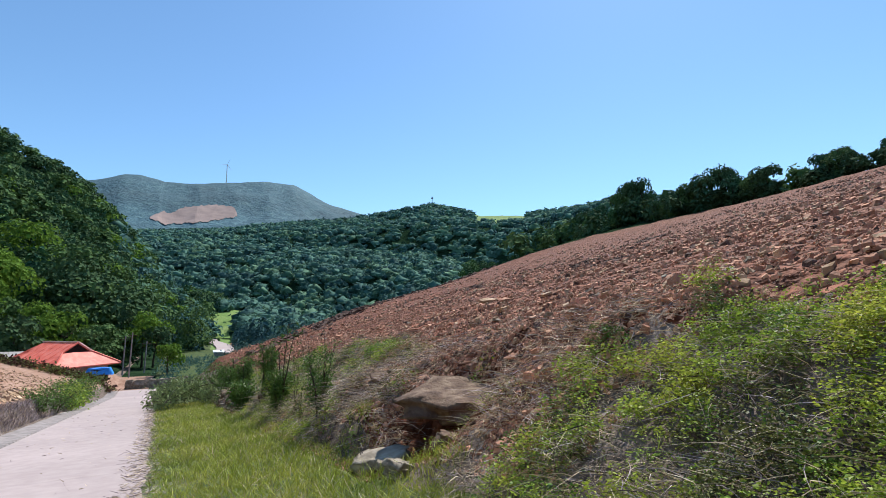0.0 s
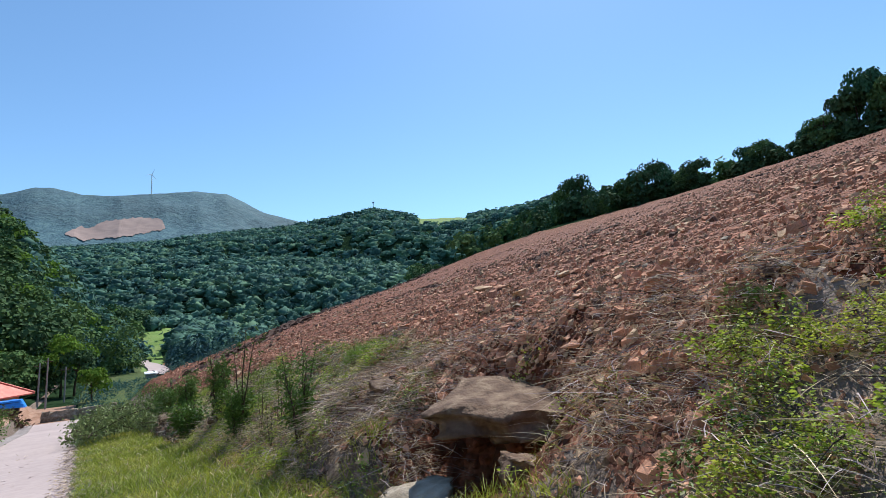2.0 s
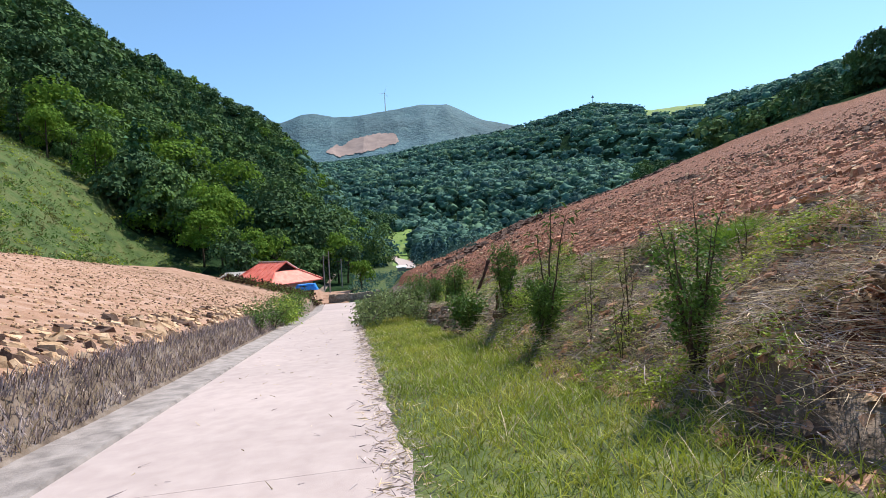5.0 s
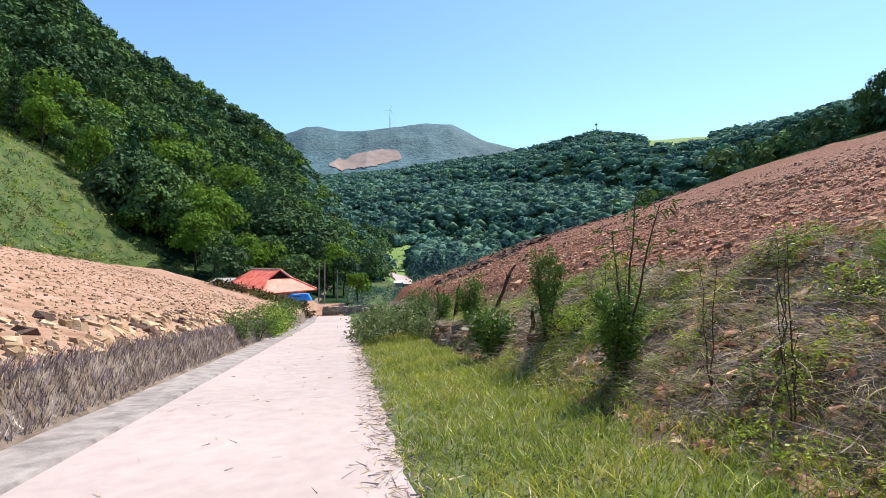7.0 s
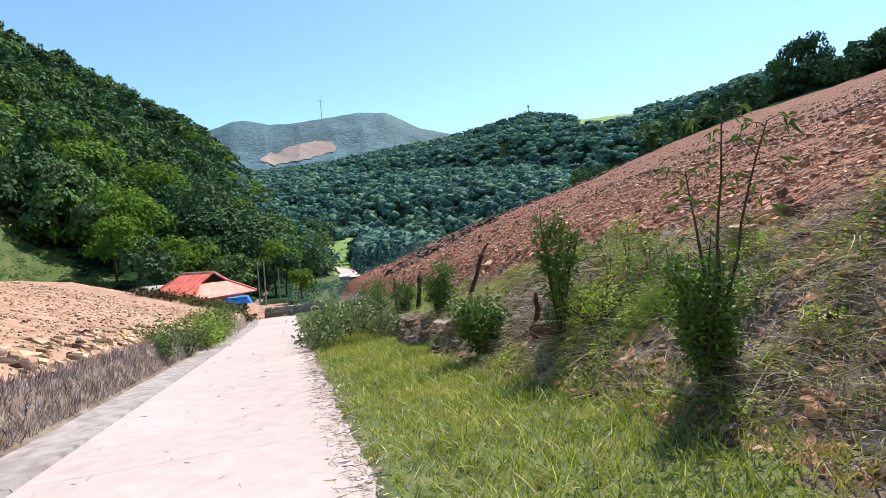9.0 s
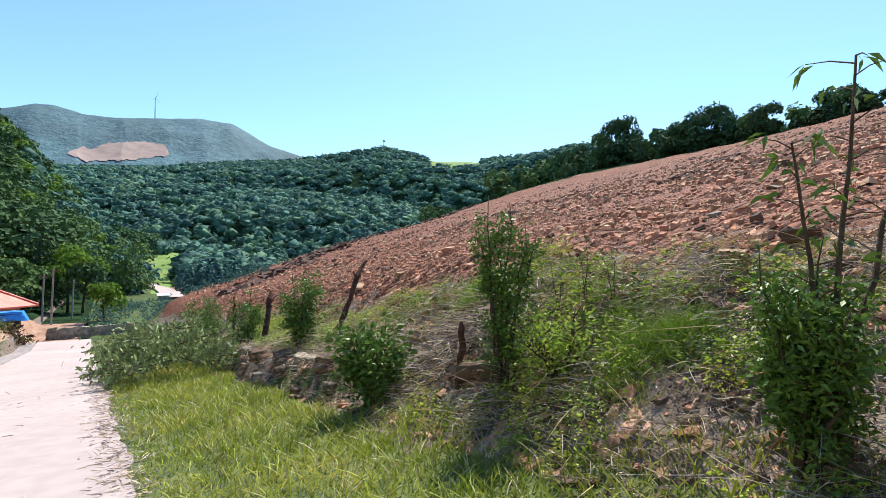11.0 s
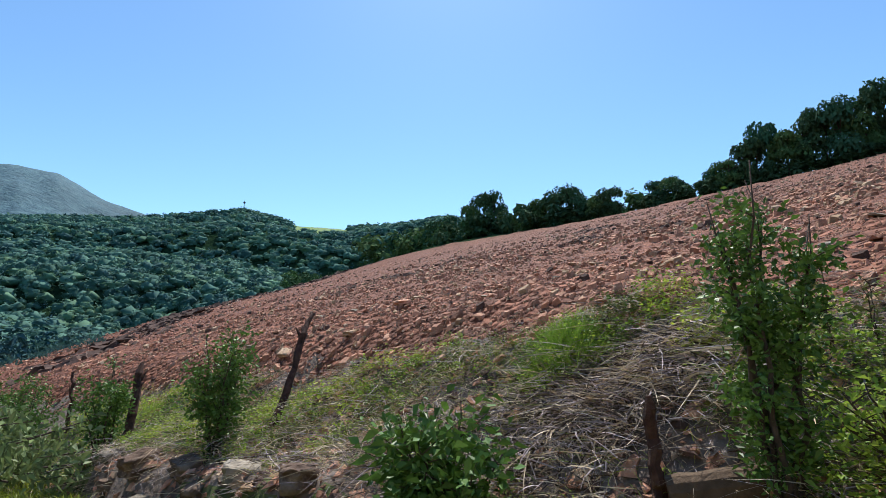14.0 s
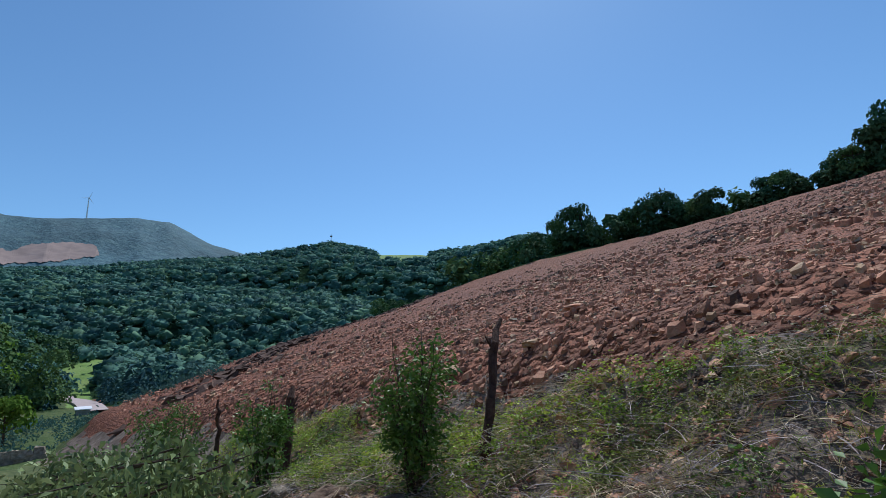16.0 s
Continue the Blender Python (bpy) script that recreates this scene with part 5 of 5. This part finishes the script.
boulder("boulder", 3.4, 8.6, g(3.6, 8.6) - 0.14, (0.5, 0.5, 0.18), (5, -10, 70), 5, BANK_ROCK, "brown flat rock jutting from the bank")
boulder("boulder", 4.42, 15.1, g(4.42, 15.1) + 0.0, (0.36, 0.24, 0.07), (6, -10, 20), 6, STONE_TAN, "pale flat stone on the edge of the stony field")
boulder("boulder", 4.2, 14.7, g(4.2, 14.7) + 0.01, (0.2, 0.16, 0.08), (0, 20, 50), 7, STONE_TAN, "pale angular stone beside a flat one")
boulder("boulder", 4.62, 14.6, g(4.62, 14.6) + 0.05, (0.28, 0.22, 0.14), (10, 4, 80), 8, STONE_DARK, "dark angular stone on the edge of the stony field")
boulder("boulder", 7.25, 11.1, g(7.25, 11.1) + 0.06, (0.4, 0.35, 0.14), (5, -8, 20), 9, STONE_TAN, "pale flat stone lying on the red field")
boulder("boulder", 5.0, 5.3, g(5.0, 5.3) + 0.06, (0.45, 0.3, 0.18), (5, 12, 30), 10, STONE_RED_OB, "reddish angular rock on the stony slope")


rng = np.random.default_rng(33)
for i in range(26):
    y = rng.uniform(7, 27)
    x = float(edge_x(y) + 5.3 + 11 * rng.uniform(0, 1) ** 1.4)
    size = rng.uniform(0.16, 0.36)
    boulder("boulder", x, y, g(x, y) + 0.04, (size, size * rng.uniform(0.6, 0.9), size * 0.3), (rng.uniform(-8, 8), rng.uniform(-22, -6), rng.uniform(-40, 40)), 50 + i, STONE_TAN if i % 3 else STONE_RED_OB,
            "pale flat stone lying on the red field" if i % 3 else "reddish flat stone lying on the red field", 0.1)["group"] = "loose slabs on the field"
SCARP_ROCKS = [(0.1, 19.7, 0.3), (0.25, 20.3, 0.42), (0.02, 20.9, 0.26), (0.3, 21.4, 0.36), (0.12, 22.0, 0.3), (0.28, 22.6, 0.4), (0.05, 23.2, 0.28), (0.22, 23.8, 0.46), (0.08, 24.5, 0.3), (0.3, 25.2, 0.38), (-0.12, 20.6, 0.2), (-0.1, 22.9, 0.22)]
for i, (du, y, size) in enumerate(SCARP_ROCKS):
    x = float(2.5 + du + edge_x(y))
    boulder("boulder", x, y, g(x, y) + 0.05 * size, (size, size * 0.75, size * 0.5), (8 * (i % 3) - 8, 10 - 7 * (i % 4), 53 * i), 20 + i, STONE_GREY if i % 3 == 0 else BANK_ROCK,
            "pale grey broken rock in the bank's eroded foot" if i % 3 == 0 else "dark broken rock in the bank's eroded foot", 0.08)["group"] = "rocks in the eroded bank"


# ---- stakes and log ----
def stake(x, y, top, thick, seed, label, forks=0):
    """A rough wooden stake with bark, knots and a splintered top."""
    rng = np.random.default_rng(seed)
    z = g(x, y) - 0.08
    root = tagged(new("wooden_stake"), label, "stake", "old stakes on the bank")
    root.location = (x, y, z)
    e = np.array(top) - [x, y, z]
    ks = np.linspace(0, 1, 11)
    pts = e * ks[:, None] + rng.normal(size=(11, 3)) * 0.018
    rad = thick * (1.05 - 0.35 * ks) * rng.uniform(0.82, 1.2, 11)
    rad[-1] *= 0.55
    part("post", tube(pts, rad, 8), STAKE_WOOD, root)
    for i in range(forks):
        k = rng.uniform(0.5, 0.8)
        s = e * k
        d = np.array([rng.normal() * 0.12, rng.normal() * 0.12, rng.uniform(0.08, 0.22)])
        part("snag", tube([s, s + d * 0.6, s + d], [thick * 0.5, thick * 0.35, 0.006], 5), STAKE_WOOD, root)


stake(3.18, 22.27, (4.08, 22.82, 0.2), 0.06, 1, "dark leaning wooden stake with a broken side branch", 3)
stake(3.01, 26.96, (3.31, 27.46, -0.72), 0.085, 2, "short dark split wooden stake on the bank", 3)
stake(2.53, 17.1, (2.6, 17.15, -0.53), 0.045, 3, "thin dark wooden stake above a fallen log")
stake(2.95, 30.5, (3.0, 30.8, -1.0), 0.05, 4, "thin dark stake among bushes", 1)


def log():
    root = tagged(new("log"), "sawn piece of brown log lying on the bank", "log")
    root.location = (2.6, 16.82, g(2.62, 16.82) + 0.12)
    a = np.linspace(-0.24, 0.24, 7)
    pts = np.stack([a * 0.39, -a * 0.92, a * 0.2], -1)
    part("bark", tube(pts, 0.105 + 0.006 * np.sin(a * 30), 14), LOG_WOOD, root)
    part("cut_end", tube([pts[-1], pts[-1] + (pts[-1] - pts[-2]) * 0.02], [0.098, 0.097], 14), STONE_TAN, root, "pale sawn end")


log()


# ---- house, yard and valley ----
def slab_poly(corners, thick):
    """A flat polygon given thickness downwards."""
    p = np.array(corners, float)
    n = len(p)
    v = np.concatenate([p, p - [0, 0, thick]])
    f = [(0, i, i + 1) for i in range(1, n - 1)] + [(n, n + i + 1, n + i) for i in range(1, n - 1)]
    for i in range(n):
        j = (i + 1) % n
        f += [(i, i + n, j + n), (i, j + n, j)]
    return v, np.array(f)


def block(x0, x1, y0, y1, z0, z1):
    return slab_poly([(x0, y0, z1), (x1, y0, z1), (x1, y1, z1), (x0, y1, z1)], z1 - z0)


def house():
    cx, cy, eave = -10.2, 63.5, -3.35
    root = tagged(new("house"), "low farmhouse with a faded orange-red hipped roof", "house")
    root.matrix_world = pose(cx, cy, eave, 0, 0, 48) @ Matrix.Diagonal((0.8, 0.76, 0.9, 1))
    down = eave - min(g(cx - 4, cy - 4), g(cx + 4, cy - 4), g(cx, cy + 4)) + 0.2
    down /= 0.9
    wall = part("wall", joined([block(-3.5, 3.5, -4.1, -3.9, -down, 0.02), block(-3.5, 3.5, 3.9, 4.1, -down, 0.02), block(-3.5, -3.3, -3.9, 3.9, -down, 0.02), block(3.3, 3.5, -3.9, 3.9, -down, 0.02)]), WALL_PLASTER, root)
    part("door", block(-0.5, 0.5, -4.16, -4.1, -down, -down + 2.0), DARK_WOOD, root)
    for x in (-2.3, 2.0):
        w = part("window", block(x - 0.6, x + 0.6, -4.15, -4.1, -down + 0.9, -down + 1.9), DARK_WOOD, root)
        part("sill", block(x - 0.7, x + 0.7, -4.22, -4.1, -down + 0.8, -down + 0.88), ROOF_GREY, w)
    A, B, T, M = 4.5, 5.1, 2.45, 1.9
    gz = T * (1 - M / A)
    roof = part("roof", joined([slab_poly([(-A, -B, 0), (-M, -2.9, gz), (0, -2.9, T), (0, 2.9, T), (-M, 2.9, gz), (-A, B, 0)][::-1], 0.12),
                                slab_poly([(A, -B, 0), (A, B, 0), (M, 2.9, gz), (0, 2.9, T), (0, -2.9, T), (M, -2.9, gz)][::-1], 0.12),
                                slab_poly([(-A, -B, 0), (A, -B, 0), (M, -2.9, gz), (-M, -2.9, gz)], 0.12), slab_poly([(A, B, 0), (-A, B, 0), (-M, 2.9, gz), (M, 2.9, gz)], 0.12)]), ROOF_RED, root)
    # the recess's shade is in the colour: near-black wood stands for dark red
    part("gable", slab_poly([(-M, -2.86, gz), (M, -2.86, gz), (0, -2.86, T)], 0.05), DARK_WOOD, roof, "red gable darkened in colour for its recess shade")
    caps = [((0, -3.1, T), (0, 3.1, T)), ((-A, -B, 0), (-M, -2.9, gz)), ((A, -B, 0), (M, -2.9, gz)), ((M, -2.95, gz), (0, -2.95, T)), ((-M, -2.95, gz), (0, -2.95, T)), ((A, B, 0), (M, 2.9, gz))]
    for i, (a, b) in enumerate(caps):
        a, b = np.array(a) + [0, 0, 0.05], np.array(b) + [0, 0, 0.05]
        part("ridge_cap", tube([a, (a + b) / 2, b], [0.1, 0.1, 0.1], 6), ROOF_WORN_GLINT if i in (0, 3, 5) else ROOF_RED, roof, "worn pale ridge cap with sun glint in its colour" if i in (0, 3, 5) else "")
    for k in range(9):
        y = -4.2 + k * 1.05
        lim = min(1, (B - abs(y)) / (B - 2.9))
        for s in (-1, 1):
            x1 = s * (A - (A - (0 if abs(y) < 2.9 else M)) * lim)
            a, b = np.array((s * A, y, 0.03)), np.array((x1, y, T * (1 - abs(x1) / A) + 0.03))
            # seams on the sunny side get the pale glint colour, the others plain red
            part("seam", tube([a, b], [0.035, 0.035], 4), ROOF_WORN_GLINT if s > 0 else ROOF_RED, roof)
    shed = tagged(new("shed"), "low grey roofed shed beside the farmhouse", "shed")
    sx, sy = -14.3, 66
    shed.location = (sx, sy, -2.9)
    low = -2.9 - g(sx, sy) + 0.3
    part("wall", joined([block(-1.6, 1.6, -1.6, -1.45, -max(low, 1.2), 0), block(-1.6, 1.6, 1.45, 1.6, -max(low, 1.2), 0), block(-1.6, -1.45, -1.45, 1.45, -max(low, 1.2), 0), block(1.45, 1.6, -1.45, 1.45, -max(low, 1.2), 0)]), DARK_WOOD, shed)
    part("roof", slab_poly([(-2.1, -2.1, 0.15), (2.1, -2.1, 0.15), (2.1, 2.1, 0.7), (-2.1, 2.1, 0.7)], 0.1), ROOF_GREY, shed)


house()


def blue_cover():
    """A draped blue sheet over a stack beside the house."""
    cx, cy = -6.3, 59.5
    z = g(cx, cy)
    root = tagged(new("covered_stack"), "stack covered with a bright blue plastic sheet", "tarpaulin")
    root.location = (cx, cy, z)
    top = -3.5 - z
    n = 15
    U, V = np.meshgrid(np.linspace(-1, 1, n), np.linspace(-1, 1, n))
    e = np.maximum(np.abs(U), np.abs(V))
    Z = top * (1 - 0.55 * smooth(0.72, 1.0, e)) + 0.07 * wobble(U, V, 0.25)
    W = np.stack([U * 1.2 * (1 + 0.05 * wobble(V, U, 0.3)), V * 0.75, Z], -1).reshape(-1, 3)
    i = np.arange(n - 1)[:, None] * n + np.arange(n - 1)[None]
    f = np.concatenate([np.stack([i, i + 1, i + n + 1], -1).reshape(-1, 3), np.stack([i, i + n + 1, i + n], -1).reshape(-1, 3)])
    part("sheet", (W, f), BLUE_SHEET, root, "crumpled bright blue sheet")
    part("stack", block(-0.7, 0.7, -0.6, 0.6, -0.1, top - 0.15), DARK_WOOD, root, "dark stacked wood")


blue_cover()


def pole(x, y, top, label):
    z = g(x, y) - 0.2
    root = tagged(new("utility_pole"), label, "pole", "poles beyond the house")
    root.location = (x, y, z)
    h = top - z
    part("shaft", tube([(0, 0, 0), (0.03, 0, h * 0.5), (0.06, 0, h)], [0.1, 0.085, 0.07], 8), POLE_CONCRETE, root)
    part("crossarm", tube([(-0.45, 0, h - 0.35), (0.55, 0, h - 0.35)], [0.04, 0.04], 5), DARK_WOOD, root)


pole(-4.6, 71, -0.45, "grey concrete utility pole beside the yard")
pole(-5.5, 74, -1.0, "thin grey utility pole behind another")
pole(-3.3, 77, -1.75, "short grey utility pole at the wood's edge")


def low_wall():
    root = tagged(new("low_wall"), "low rough grey stone wall across the lane's end", "wall")
    rng = np.random.default_rng(31)
    root.location = (-1.2, 60.5, g(-1.2, 60.5))
    for i in range(22):
        v, f = stone_template(700 + i, 0.8, 0.1)
        s = rng.uniform(0.5, 0.75)
        x, z = -2.6 + (i % 11) * 0.5, (i // 11) * 0.36
        part("stone", (v * s * [1.1, 0.8, 1] + [x, rng.normal() * 0.05, z + 0.15 + g(-1.2 + x, 60.5) - root.location.z], f), STONE_GREY, root)


low_wall()


def valley_lane():
    """A strip of pale lane far down the valley."""
    v, f = [], []
    n = 40
    for i in range(n):
        k = i / (n - 1)
        r = 100 + 95 * k
        a = radians(5.1 - 1.9 * k + 0.35 * math.sin(k * 5))
        for s in (-1, 1):
            x, y = r * math.sin(a) + s * 1.9, 8 + r * math.cos(a)
            v.append((x, y, g(r * math.sin(a), y) + 0.4))
            v.append((x, y, g(r * math.sin(a), y) - 0.3))
    for i in range(n - 1):
        a = i * 4
        f += [(a, a + 2, a + 6), (a, a + 6, a + 4), (a, a + 4, a + 5), (a, a + 5, a + 1), (a + 2, a + 3, a + 7), (a + 2, a + 7, a + 6)]
    tagged(new("road", mesh_from("valley_lane", v, f, [CONCRETE])), "pale concrete lane far down the valley", "road", kind="structure")
    x, y = 98 * math.sin(radians(4.4)), 8 + 98 * math.cos(radians(4.4))
    root = tagged(new("hut"), "small white roofed hut beside the valley lane", "hut")
    root.location = (x, y, g(x, y))
    part("wall", block(-0.8, 0.8, -0.6, 0.6, -0.2, 0.8), ROOF_GREY, root)
    part("roof", slab_poly([(-1.0, -0.8, 0.8), (1.0, -0.8, 0.8), (1.0, 0.8, 1.1), (-1.0, 0.8, 1.1)], 0.12), WHITE_METAL, root)


valley_lane()


def clearing():
    """Bare felled ground on the far mountain."""
    rng = np.random.default_rng(41)
    n, m = 61, 13
    A = np.linspace(-3.05, 5.15, n)
    lo = np.interp(A, [-3.05, -1.75, 1.9, 5.15], [9.75, 9.2, 9.75, 10.6]) + 0.06 * np.sin(A * 5) + 0.04 * np.sin(A * 13)
    hi = np.interp(A, [-3.05, -1.85, -1.3, -0.1, 2.8, 4.8, 5.15], [9.85, 10.55, 10.3, 11.1, 11.65, 11.6, 10.75]) + 0.04 * np.sin(A * 9) + 0.03 * np.sin(A * 17)
    # find the slope's range at an elevation by stepping outwards
    rr = np.linspace(720, 1580, 300)
    V = []
    for a, l, h in zip(A, lo, hi):
        s, c = math.sin(radians(a)), math.cos(radians(a))
        z = ground_z(rr * s, 8 + rr * c)
        e = np.degrees(np.arctan2(z - 1, rr))
        e = np.maximum.accumulate(e)
        for q in np.linspace(l, h, m):
            r = float(np.interp(q, e, rr))
            V.append((r * s, 8 + r * c, float(ground_z(r * s, 8 + r * c)) + 1.7))
    i = np.arange(n - 1)[:, None] * m + np.arange(m - 1)[None]
    f = np.concatenate([np.stack([i, i + m, i + m + 1], -1).reshape(-1, 3), np.stack([i, i + m + 1, i + 1], -1).reshape(-1, 3)])
    tagged(new("ground_clearing", mesh_from("clearing", V, f, [CLEARING])), "bare pinkish felled ground on the far mountain", "clearing", kind="structure")


clearing()


def wind_turbine():
    a = radians(3.85)
    r = 1590
    x, y = r * math.sin(a), 8 + r * math.cos(a)
    z = g(x, y)
    root = tagged(new("wind_turbine"), "distant pale wind turbine on the mountain's crest", "wind turbine")
    root.location = (x, y, z - 3)
    part("tower", tube([(0, 0, 0), (0, 0, 30), (0, 0, 58)], [2.0, 1.6, 1.1], 8), WHITE_METAL, root)
    part("nacelle", block(-1.3, 1.3, -4, 3, 57, 60), WHITE_METAL, root)
    hub = part("hub", tube([(0, -5.5, 58.5), (0, -4, 58.5)], [0.7, 1.3], 8), WHITE_METAL, root)
    for k in (0.35, 2.44, 4.54):
        d = np.array([math.sin(k), 0, math.cos(k)])
        part("blade", tube([np.array([0, -4.8, 58.5]) + d * q for q in (0.5, 5, 11, 19)], [0.4, 0.7, 0.5, 0.1], 4), WHITE_METAL, hub)


wind_turbine()


def mast():
    """A thin mast on the wooded knob."""
    a = radians(27.1)
    x, y = 556 * math.sin(a), 8 + 556 * math.cos(a)
    root = tagged(new("mast"), "thin distant mast on the wooded knob", "mast")
    root.location = (x, y, g(x, y))
    part("shaft", tube([(0, 0, 0), (0, 0, 7), (0, 0, 12)], [0.35, 0.3, 0.2], 6), POLE_CONCRETE, root)
    part("platform", block(-0.9, 0.9, -0.9, 0.9, 9.0, 10.2), DARK_WOOD, root)


mast()
